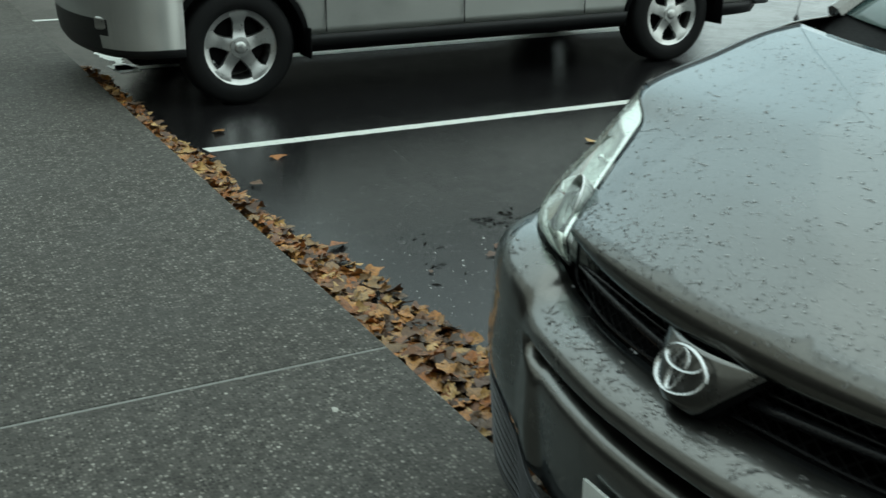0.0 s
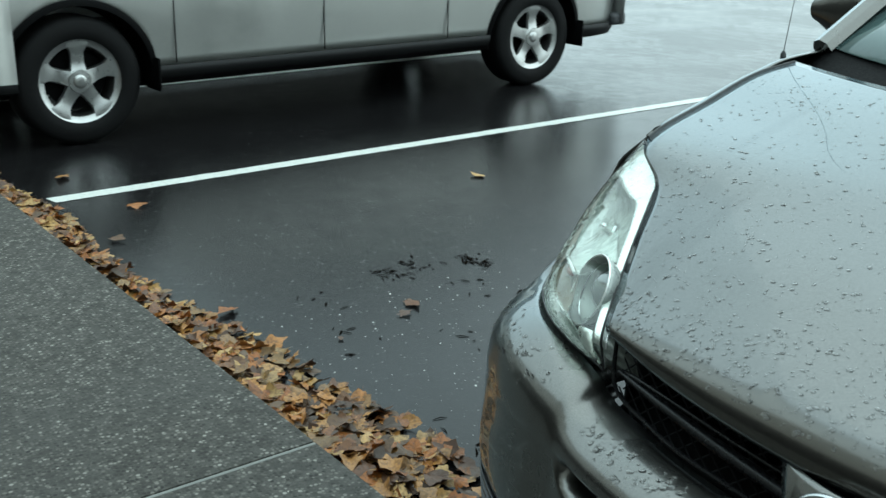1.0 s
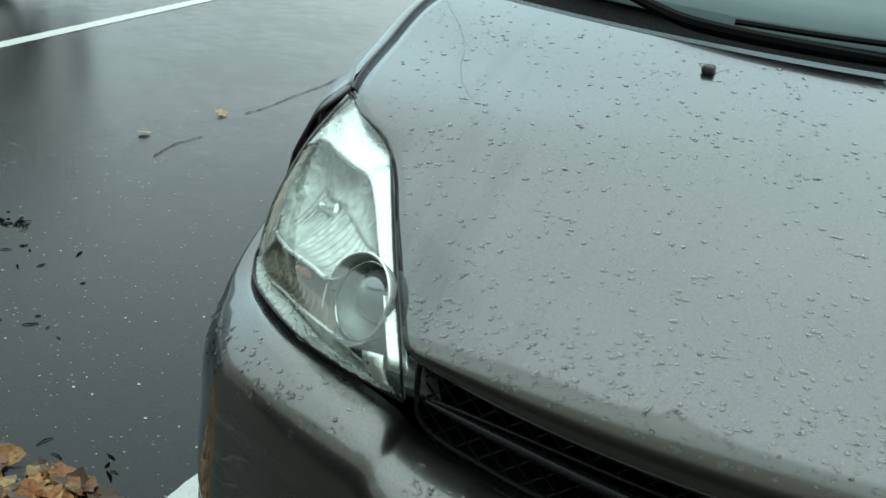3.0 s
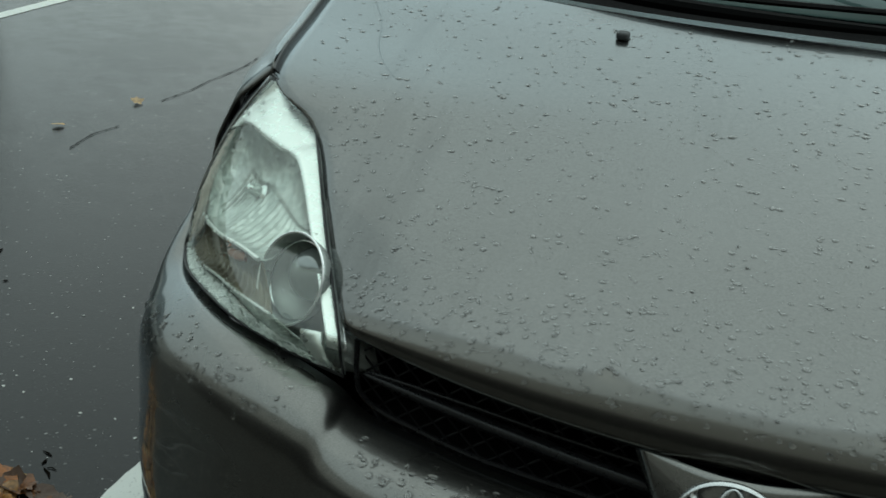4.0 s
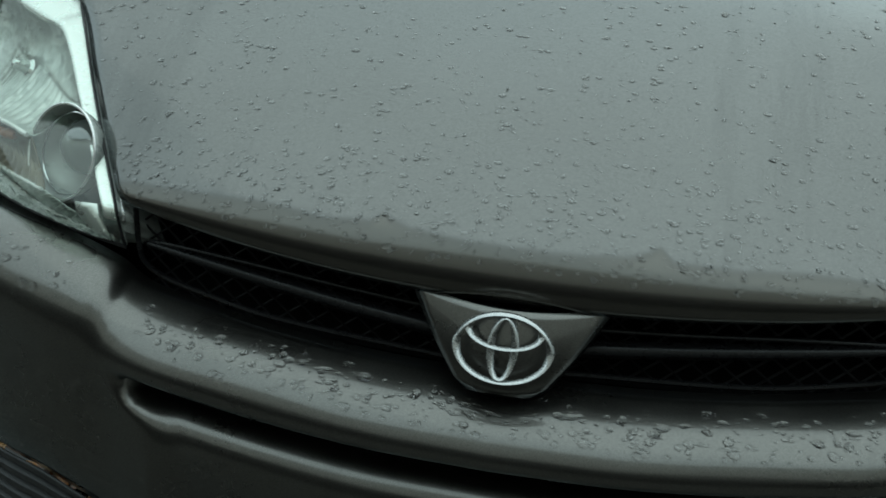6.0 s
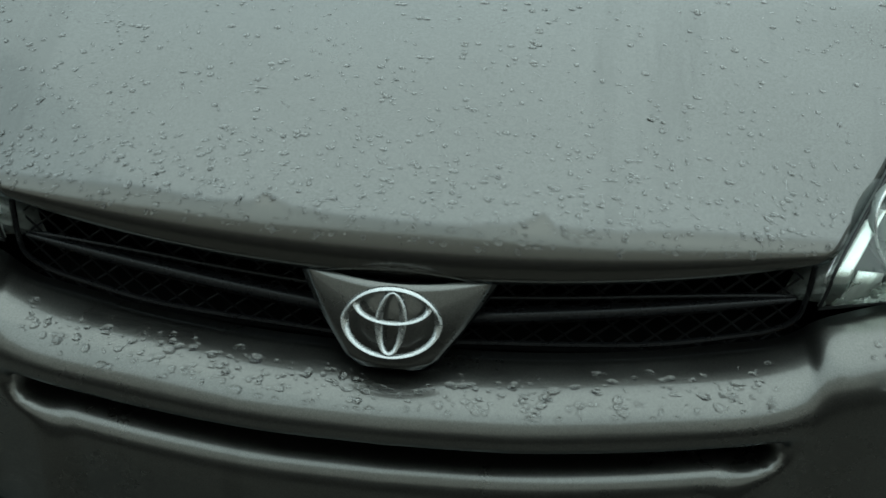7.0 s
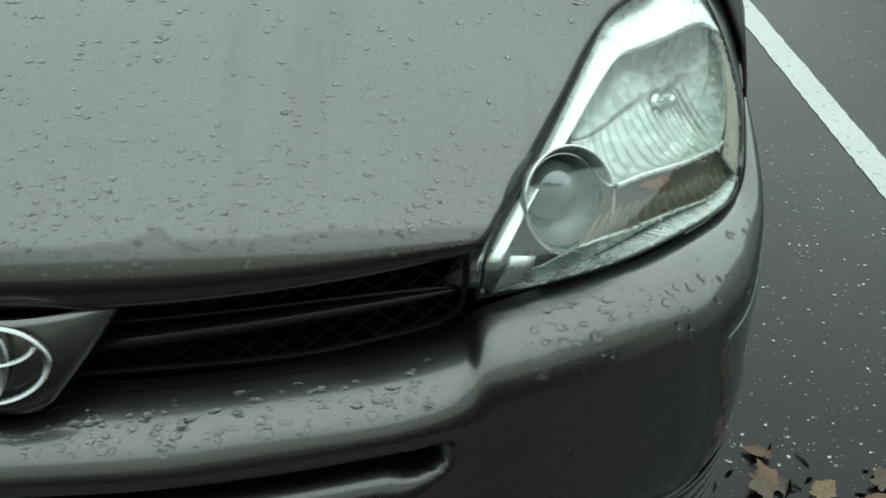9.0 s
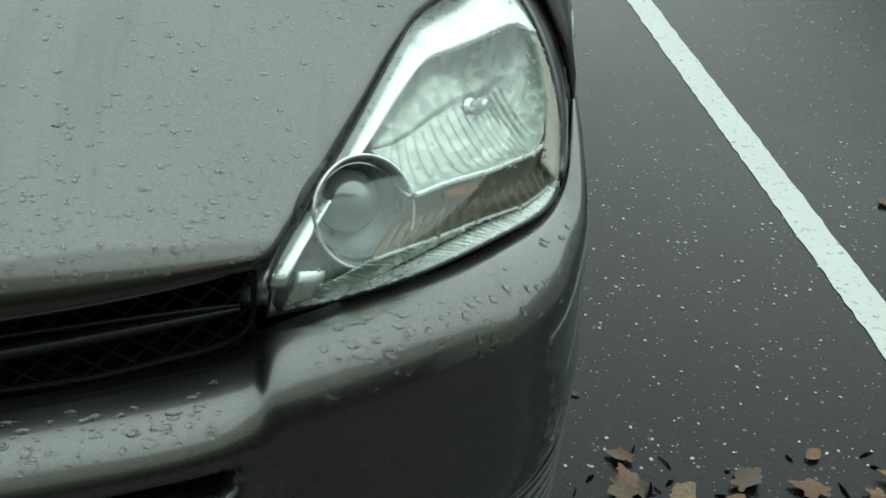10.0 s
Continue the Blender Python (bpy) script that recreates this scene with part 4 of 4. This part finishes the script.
# ---------- parked SUV ----------
def suv():
    m = Matrix.Translation((-5.585, 0.975, -0.028)) @ pose(0, 0, 0, 0, 0, 1.2)
    car = thing("suv", m, "pewter silver SUV with grey lower trim and alloy wheels", "car")
    WB = 3.52
    def arch(y, r=0.470):
        for c in (0.0, WB):
            if abs(y - c) < r:
                return 0.385 + math.sqrt(r * r - (y - c) ** 2)
        return 0.0
    ys = sorted(set(np.round(np.concatenate([np.linspace(-0.52, WB + 0.95, 60), [s * r + c for c in (0, WB) for s in (-1, 1) for r in (0.470, 0.4699, 0.45, 0.40, 0.34, 0.26, 0.15)]]), 4)))
    for side in (0, 1):
        def X(y, z):
            nose = max(0, -0.25 - y) / 0.55
            tail = max(0, y - WB - 0.5) / 0.45
            x = 0.055 - 0.16 * abs(z - 0.80) ** 1.6 - 0.22 * nose ** 2.2 - 0.10 * tail ** 2
            return x if side == 0 else -1.80 - x
        rows = []
        for y in ys:
            low = max(0.415, arch(y))
            rows.append([(X(y, z), y, z) for z in low + (1.08 - low) * np.linspace(0, 1, 9)])
        thick(part("body_side", loft(rows), SILVER, car), 0.02)
        rows = []
        for y in ys:
            if arch(y) > 0.41:
                continue
            rows.append((y, [(X(y, 0.6) * 1.0 + (0.006 if side == 0 else -0.006), y, 0.45), (X(y, 0.5) + (0.012 if side == 0 else -0.012), y, 0.41), (X(y, 0.5) + (-0.03 if side == 0 else 0.03), y, 0.35)]))
        for lo, hi, nm in ((-2, -0.4, "valance_side"), (0.4, WB - 0.4, "rocker_panel"), (WB + 0.4, 9, "rear_valance_side")):
            seg = [r for y, r in rows if lo < y < hi]
            if len(seg) > 1:
                thick(part(nm, loft(seg), TRIM, car), 0.02)
        for c in (0, WB):
            rows = []
            for a in np.linspace(-0.12, math.pi + 0.12, 30):
                y, z = c + 0.470 * math.cos(a), 0.385 + 0.470 * math.sin(a)
                y2, z2 = c + 0.42 * math.cos(a), 0.385 + 0.42 * math.sin(a)
                s = 1 if side == 0 else -1
                rows.append([(X(y, z) + 0.003 * s, c + 0.477 * math.cos(a), 0.385 + 0.477 * math.sin(a)), (X(y, z) + 0.008 * s, y, z), (X(y, z) + 0.010 * s, y2 + 0.02 * math.cos(a), z2 + 0.02 * math.sin(a)), (X(y, z) - 0.22 * s, y2, z2)])
            thick(part("wheel_arch", loft(rows), BLACK, car), 0.006)
            yb = c + 0.435
            s = 1 if side == 0 else -1
            part("mud_flap", box((0.0 if side == 0 else -1.80), yb + 0.02, 0.40, 0.20, 0.016, 0.20, 0.006), BLACK, car)
        s = 1 if side == 0 else -1
        xo = 0.060 if side == 0 else -1.86
        for y in (0.585, 1.63, 2.66):
            part("door_gap", box(xo - 0.006 * s, y, 0.74, 0.008, 0.005, 0.56), BLACK, car)
        rows = [[(X(1, 1.08) - 0.02 * s, y0, 1.08), (X(1, 1.08) - 0.22 * s, y1, 1.62)] for y0, y1 in ((0.55, 1.25), (1.6, 1.7), (2.7, 2.7), (WB + 0.85, WB + 0.75))]
        thick(part("side_window", loft(rows), WINDOW, car), 0.01)
    # nose, hood, roof, tail
    def nose_row(z, inset):
        return [(-0.90 + 0.955 * math.sin(a) * (1 - 0.02 * inset), -0.36 - 0.56 * max(0, math.cos(a)) ** 0.55 + inset * max(0, math.cos(a)), z) for a in np.linspace(-math.pi / 2, math.pi / 2, 25)]
    rows = [nose_row(z, i) for z, i in ((0.37, 0.05), (0.42, 0.02), (0.50, 0.005), (0.60, 0.0), (0.72, 0.0), (0.80, 0.03), (0.95, 0.06), (1.03, 0.14))]
    front = thick(part("front_bumper", loft(rows), SILVER, car), 0.02)
    front.data.materials.append(TRIM)
    for poly in front.data.polygons:
        if poly.center.y < -0.80 and poly.center.z < 0.60 or poly.center.z < 0.415:
            poly.material_index = 1
    rows = [nose_row(z, i) for z, i in ((0.40, 0.05), (0.385, 0.09), (0.37, 0.16), (0.36, 0.26))]
    thick(part("front_valance", loft(rows), BLACK, car, "dark lower bumper"), 0.02)
    for x in (-0.16, -1.64):
        turn = pose(x - (0.03 if x > -0.9 else -0.03), -0.785, 0.575, 0, 0, 40 if x > -0.9 else -40)
        part("fog_lens", box(0, 0, 0, 0.15, 0.05, 0.085, 0.022, 3, turn), SATIN, car, "fog lamp lens")
    rows = [[(-0.90 + u * w, y, z - 0.05 * u * u) for u in np.linspace(-1, 1, 11)] for y, z, w in ((-0.74, 1.03, 0.78), (-0.3, 1.10, 0.86), (0.45, 1.14, 0.88))]
    thick(part("hood", loft(rows), SILVER, car), 0.02)
    rows = [[(-0.90 + u * w, y, z - 0.04 * u * u) for u in np.linspace(-1, 1, 11)] for y, z, w in ((0.45, 1.12, 0.86), (1.25, 1.66, 0.70))]
    thick(part("windshield", loft(rows), WINDOW, car), 0.01)
    rows = [[(-0.90 + u * w, y, z - 0.06 * abs(u) ** 3) for u in np.linspace(-1, 1, 11)] for y, z, w in ((1.22, 1.65, 0.70), (2.0, 1.74, 0.72), (WB + 0.75, 1.70, 0.70))]
    thick(part("roof", loft(rows), SILVER, car), 0.02)
    rows = [[(-0.90 + u * w, y, z) for u in np.linspace(-1, 1, 11)] for y, z, w in ((WB + 0.75, 1.69, 0.70), (WB + 0.92, 1.08, 0.90), (WB + 1.0, 0.75, 0.93), (WB + 1.0, 0.45, 0.92))]
    thick(part("tailgate", loft(rows), SILVER, car), 0.02)
    part("rear_step", box(-0.90, WB + 0.98, 0.47, 1.80, 0.16, 0.10, 0.03, 3), CLADDING, car)
    part("underbody", box(-0.90, 1.6, 0.42, 1.56, 4.5, 0.24, 0.04), BLACK, car)
    part("fuel_tank", box(-0.95, 2.35, 0.34, 0.75, 0.85, 0.16, 0.05, 3), BLACK, car)
    part("axle", tube([(-0.05, WB, 0.36), (-1.75, WB, 0.36)], 0.05, 10), BLACK, car)
    part("exhaust_pipe", tube([(-0.55, 1.1, 0.30), (-0.5, 2.6, 0.28), (-0.35, WB + 0.9, 0.33)], 0.035, 10), CLADDING, car)
    for y in (0.0, WB):
        wheel(car, (-0.085, y, 0.397), 0.369, 0.245, 0.240, 1)
        wheel(car, (-1.715, y, 0.397), 0.369, 0.245, 0.240, -1)


suv()


# ---------- building behind the walk, inferred from reflections; added walls shape them ---
def building():
    b = thing("building", LOT, "unseen dark gabled building wall facing the parking lot, with added reflection walls", "building", kind="structure")
    part("wall", box(0, -4.6, 3.1, 60, 0.3, 6.2), BRICKWALL, b)
    # dark band added low on the wall to darken what the bumper mirrors
    part("reflect_base", box(0, -4.42, 1.55, 59, 0.06, 3.1), DARKWALL, b)
    # unseen side walls added to tone reflections in paint, lamps and asphalt
    part("reflect_wall", box(-15.5, -1.0, 2.0, 0.3, 8.0, 4.0), BRICKWALL, b)
    part("reflect_wall", box(-15.5, 8.05, 2.0, 0.3, 10.0, 4.0), DARKWALL, b)
    part("reflect_wall", box(5.8, 6.0, 1.1, 0.3, 21.0, 2.2), BRICKWALL, b)
    for x in np.arange(-28, 29, 5.6):
        rows = [[(x - 2.7, y, 6.2), (x, y, 7.6), (x + 2.7, y, 6.2)] for y in (-4.5, -12)]
        thick(part("gable", loft(rows), BRICKWALL, b), 0.15)
        bm = bmesh.new()
        bm.faces.new([bm.verts.new(p) for p in rows[0]])
        thick(part("gable_end", bm, BRICKWALL, b), 0.2)


building()


# ---------- leaves ----------
def leaf_bm(seed, size):
    """One curled, lobed dead leaf with a stalk."""
    r = random.Random(seed)
    bm = bmesh.new()
    n = 30
    curl, twist, lobe = r.uniform(-0.9, 1.2), r.uniform(-0.8, 0.8), r.uniform(0.02, 0.10)
    pts = []
    for i in range(n):
        a = 2 * math.pi * i / n
        rad = size * (0.40 + 0.13 * math.cos(a) + lobe * math.cos(5 * a) + lobe * 0.4 * math.cos(11 * a + 0.7) + r.uniform(-0.025, 0.025))
        x, y = rad * math.cos(a) * 1.25, rad * math.sin(a) * 0.8
        z = curl * (y * y) / size * 1.4 + twist * x * y / size + 0.05 * size * math.sin(3 * a + twist * 4) + r.uniform(0, 0.012) * size
        pts.append(bm.verts.new((x, y, z)))
    mid = bm.verts.new((0, 0, -size * 0.02))
    ring = [bm.verts.new((p.co.x * 0.55, p.co.y * 0.55, p.co.z * 0.30 + size * (0.02 if i % 3 else -0.01))) for i, p in enumerate(pts)]
    for i in range(n):
        j = (i + 1) % n
        bm.faces.new((mid, ring[i], ring[j]))
        bm.faces.new((ring[i], pts[i], pts[j], ring[j]))
    s0 = pts[n // 2].co
    a, b = bm.verts.new(s0 + Vector((0, 0.0012, 0.001))), bm.verts.new(s0 + Vector((0, -0.0012, 0.001)))
    c = bm.verts.new(s0 + Vector((-size * 0.35, r.uniform(-0.1, 0.1) * size, 0.002)))
    bm.faces.new((a, b, c))
    return bm


LEAF_MESHES = []
for k in range(10):
    bm = leaf_bm(100 + k, 0.07)
    me = bpy.data.meshes.new("leaf")
    bm.to_mesh(me)
    bm.free()
    me.materials.append(LEAF)
    for poly in me.polygons:
        poly.use_smooth = True
    LEAF_MESHES.append(me)


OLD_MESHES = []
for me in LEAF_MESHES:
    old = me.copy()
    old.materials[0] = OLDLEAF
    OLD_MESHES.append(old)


def leaf_pile():
    """The drift of leaves caught along the kerb."""
    r = random.Random(7)
    verts, faces = [], []
    src = [([v.co.copy() for v in me.vertices], [tuple(p.vertices) for p in me.polygons]) for me in LEAF_MESHES]
    for i in range(3900):
        X = r.uniform(-7.2, 1.0)
        dense = 0.75 + 0.2 * math.sin(X * 2.9 + 1) + 0.15 * math.sin(X * 7.3)
        if X < -4.6:
            dense *= 0.35
        if r.random() > 0.25 + 0.75 * max(0, dense):
            continue
        width = 0.07 + 0.06 * max(0.1, dense) + 0.09 * smooth((X + 3.2) / 0.8) + 0.06 * smooth((X + 2.2) / 0.5)
        if X > 0.9:
            width += 0.06
            if r.random() < 0.86:
                continue
        d = min(1.1, abs(r.gauss(0, 0.55))) * width
        Y = KERB_Y + 0.02 + d
        z = 0.004 + 0.060 * max(0, 1 - d / (width * 1.3)) * r.random()
        sc = r.uniform(0.55, 1.30)
        m = LOT @ Matrix.Translation((X, Y, z)) @ Euler((r.gauss(0, 0.22), r.gauss(0, 0.22), r.uniform(0, 6.28))).to_matrix().to_4x4() @ Matrix.Scale(sc, 4)
        vs, fs = r.choice(src)
        k = len(verts)
        moved = [m @ v for v in vs]
        low = min(v.z for v in moved)
        lift = max(0, 0.003 - low)
        verts += [(v.x, v.y, v.z + lift) for v in moved]
        faces += [tuple(j + k for j in f) for f in fs]
    me = bpy.data.meshes.new("leaf_drift")
    me.from_pydata(verts, [], faces)
    me.materials.append(LEAF)
    for poly in me.polygons:
        poly.use_smooth = True
    tagged(new("leaf_drift", me), "drift of wet brown leaves along the kerb", "leaves", kind="stuff")


def single_leaf(x, y, z=0.004, turn=0.0, size=1.0, k=0, tilt=0.1, meshes=LEAF_MESHES):
    ob = new("leaf", meshes[k % len(meshes)])
    ob.matrix_world = Matrix.Translation((x, y, z + 0.006 * size)) @ Euler((tilt, -tilt, turn)).to_matrix().to_4x4() @ Matrix.Diagonal((size, size, size * 0.45, 1))
    return tagged(ob, "single wet brown leaf on the asphalt", "leaf", "scattered leaves")


leaf_pile()
for i, (x, y, s) in enumerate([(-2.44, 1.089, 1.1), (-2.36, 1.0, 0.8), (-3.72, 2.447, 1.2), (-2.742, 0.50, 1.2), (-3.76, 0.46, 1.1), (-2.84, 3.10, 1.1), (-2.93, 2.66, 0.8), (-4.9, 0.62, 1.3), (-4.2, 0.72, 1.2)]):
    single_leaf(x, y, 0.004, i * 1.7, s, i)
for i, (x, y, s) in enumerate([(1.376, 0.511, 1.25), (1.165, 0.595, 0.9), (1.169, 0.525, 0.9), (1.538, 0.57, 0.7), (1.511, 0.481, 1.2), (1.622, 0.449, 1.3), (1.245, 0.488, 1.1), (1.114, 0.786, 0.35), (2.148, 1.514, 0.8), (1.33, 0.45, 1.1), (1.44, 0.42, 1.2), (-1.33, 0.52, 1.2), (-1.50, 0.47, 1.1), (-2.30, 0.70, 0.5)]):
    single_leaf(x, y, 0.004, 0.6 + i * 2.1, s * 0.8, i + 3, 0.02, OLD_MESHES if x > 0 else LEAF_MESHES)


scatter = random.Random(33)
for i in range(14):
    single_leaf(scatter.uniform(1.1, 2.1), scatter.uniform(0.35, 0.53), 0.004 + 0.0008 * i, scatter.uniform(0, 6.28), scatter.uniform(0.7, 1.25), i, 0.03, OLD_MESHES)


def litter():
    """Black twigs, rotten scraps and loose stone chips on the asphalt."""
    r = random.Random(21)
    bits = []
    for cx, cy, n, spread in ((-2.68, 1.58, 34, 0.045), (-2.75, 1.21, 16, 0.05), (-2.78, 1.36, 14, 0.05), (-2.3, 1.3, 8, 0.2), (-2.11, 1.03, 5, 0.1), (-2.68, 0.82, 5, 0.06), (-2.3, 0.72, 6, 0.08), (-1.44, 0.623, 3, 0.02), (1.25, 0.47, 26, 0.13), (1.55, 0.46, 26, 0.13), (-1.6, 0.55, 10, 0.15)):
        for _ in range(n):
            x, y, a, l = cx + r.gauss(0, spread), cy + r.gauss(0, spread * 0.6), r.uniform(0, 6.3), r.uniform(0.005, 0.026)
            d = Vector((math.cos(a), math.sin(a), 0)) * l
            p = Vector((x, y, 0.0020))
            bits.append(tube([p - d, p + Vector((r.uniform(-1, 1), r.uniform(-1, 1), 0.3)) * l * 0.25, p + d], [0.0015, r.uniform(0.0015, 0.0045), 0.001], 6, 0.6))
    tagged(part("litter", join(*bits), plain("rotten_twig", (0.008, 0.0065, 0.005), 0.9, grain=120, bump=0.3, spec=0.0)), "black twigs and rotten scraps on wet asphalt", "litter", kind="stuff")
    chips = []
    for _ in range(1500):
        x, y = (r.uniform(0.95, 2.4), r.uniform(0.5, 1.9)) if r.random() < 0.85 else (r.uniform(-2.6, -1.05), r.uniform(0.5, 1.6))
        s = 0.0010 + 0.0034 * r.random() ** 4
        bm = bmesh.new()
        bmesh.ops.create_icosphere(bm, subdivisions=1, radius=s, matrix=Matrix.Translation((x, y, s * 0.25)) @ Euler((0.1, 0.1, r.random() * 6)).to_matrix().to_4x4() @ Matrix.Diagonal((1.3, 1.0, 0.35, 1)))
        chips.append(bm)
    tagged(part("stone_chips", join(*chips), plain("pale_stone_chip", (0.62, 0.62, 0.59), 0.5, grain=200)), "pale loose stone chips on wet asphalt", "gravel", kind="stuff")


def crack(points, name="asphalt_crack"):
    r = random.Random(9)
    line = curve_pts(points, 40)
    a = [(x + r.uniform(-0.006, 0.001), y + r.uniform(-0.006, 0.006), 0.0035) for x, y in line]
    b = [(x + r.uniform(0.001, 0.005), y + r.uniform(-0.006, 0.006), 0.0035) for x, y in line]
    ob = part(name, loft([a, b]), BLACK)
    tagged(ob, "thin dark crack in the asphalt", "crack", kind="structure")


def gum_spot():
    r = random.Random(2)
    ring = [(0.016 * r.uniform(0.7, 1.2) * math.cos(a), 0.011 * r.uniform(0.7, 1.2) * math.sin(a)) for a in np.linspace(0, 2 * math.pi, 14, endpoint=False)]
    ob = part("gum_spot", loft([[(x, y, 0.0) for x, y in ring], [(x * 0.8, y * 0.8, 0.002) for x, y in ring], [(x * 0.2, y * 0.2, 0.0025) for x, y in ring]], close=True, caps=True), plain("trodden_gum", (0.42, 0.41, 0.37), 0.7, grain=200))
    ob.matrix_world = pose(-1.312, -0.098, KERB_Z)
    tagged(ob, "pale trodden gum spot on the pavement", "gum")


gum_spot()
litter()
crack([(-2.72, 2.44), (-2.745, 2.60), (-2.742, 2.66), (-2.72, 2.78)])
crack([(-2.77, 3.19), (-2.75, 3.40), (-2.755, 3.60), (-2.745, 3.90), (-2.77, 4.15)])


# ---------- rain ----------
def drop_cloud(name, label, samples):
    """Small domes of water on a surface: samples are (place, normal, radius, stretch)."""
    r = random.Random(3)
    verts, faces = [], []
    for p, n, size, stretch in samples:
        n = n.normalized()
        along = (Vector((0, -1, 0)) - n * n.dot(Vector((0, -1, 0)))).normalized()
        across = n.cross(along)
        k, sides = len(verts), 8
        turn = r.uniform(-0.5, 0.5)
        wob = [r.uniform(0.8, 1.2) for _ in range(sides)]
        for rad, h in ((1.0, -0.04), (0.85, 0.17), (0.45, 0.28)):
            for i in range(sides):
                a = 2 * math.pi * i / sides + turn
                q = p + (across * math.cos(a) * stretch + along * math.sin(a)) * size * rad * wob[i] + n * size * h
                verts.append(q)
        verts.append(p + n * size * 0.31)
        for ring in range(2):
            for i in range(sides):
                j = (i + 1) % sides
                faces.append((k + ring * sides + i, k + (ring + 1) * sides + i, k + (ring + 1) * sides + j, k + ring * sides + j))
        for i in range(sides):
            faces.append((k + 2 * sides + (i + 1) % sides, k + 2 * sides + i, k + 3 * sides))
    me = bpy.data.meshes.new(name)
    me.from_pydata([tuple(v) for v in verts], [], faces)
    me.materials.append(WATER)
    for poly in me.polygons:
        poly.use_smooth = True
    tagged(new(name, me), label, "rain drops", kind="stuff")


def surface_samples(fn, spots, sizes, seed):
    r = random.Random(seed)
    out = []
    for a, b in spots:
        p = Vector(fn(a, b))
        du, dv = Vector(fn(a + 0.004, b)) - p, Vector(fn(a, b + 0.006)) - p
        n = du.cross(dv)
        if n.length < 1e-12:
            continue
        if n.z < 0:
            n = -n
        out.append((p, n, sizes(r), r.uniform(0.85, 1.6)))
    return out


def rain():
    r = random.Random(11)
    size = lambda q: 0.0013 + 0.0030 * q.random() ** 2.4
    spots = []
    for _ in range(560):
        u, v = r.uniform(-0.97, 0.97), r.uniform(0.34, 0.97)
        for _ in range(r.choice((1, 1, 2, 3, 5))):
            spots.append((max(-0.97, min(0.97, u + r.gauss(0, 0.03))), max(0.3, min(0.985, v + r.gauss(0, 0.02)))))
    for _ in range(1900):
        spots.append((r.uniform(-0.97, 0.97), r.uniform(0.30, 0.97)))
    drop_cloud("rain_drops", "beads of rain water on the taupe hood", surface_samples(hood_point, spots, size, 5))
    table = [bumper_profile(row) for row in bumper_line(200)]

    wide = [row[4][0] for row in table]

    def bump_at(a, b):
        i, j = max(0, min(198, a * 198)), max(0, min(8, b * 8))
        i0, j0 = int(i), int(j)
        p, q = Vector(table[i0][j0]).lerp(Vector(table[i0 + 1][j0]), i - i0), Vector(table[i0][j0 + 1]).lerp(Vector(table[i0 + 1][j0 + 1]), i - i0)
        return p.lerp(q, j - j0)

    for sgn in (-1, 1):
        spots = []
        for _ in range(330):
            x = r.choice((r.uniform(0.0, 0.47), r.uniform(0.0, 0.47), r.uniform(0.57, 0.93)))
            spots.append((float(np.interp(x, wide, np.linspace(0, 1, len(wide)))), min(0.72, max(0.22, r.gauss(0.48, 0.14)))))
        got = surface_samples(bump_at, spots, lambda q: 0.0018 + 0.0046 * q.random() ** 2.0, 6)
        drop_cloud("rain_drops", "beads of rain water on the taupe bumper", [(Vector(sided(p, sgn)), Vector(sided(n, sgn)), s, e) for p, n, s, e in got])
        spots = [(r.uniform(0.05, 0.95), min(0.97, max(0.05, r.gauss(0.72, 0.22)))) for _ in range(700)]
        got = surface_samples(lambda s, u: lamp_point(s, u), spots, lambda q: 0.0012 + 0.0026 * q.random() ** 2, 8)
        out = Vector((0.5, -0.6, 0.5))
        drop_cloud("rain_drops", "fine rain drops on the headlight lens", [(Vector(sided(p, sgn)), Vector(sided(n if n.dot(out) > 0 else -n, sgn)), s, e) for p, n, s, e in got])


rain()
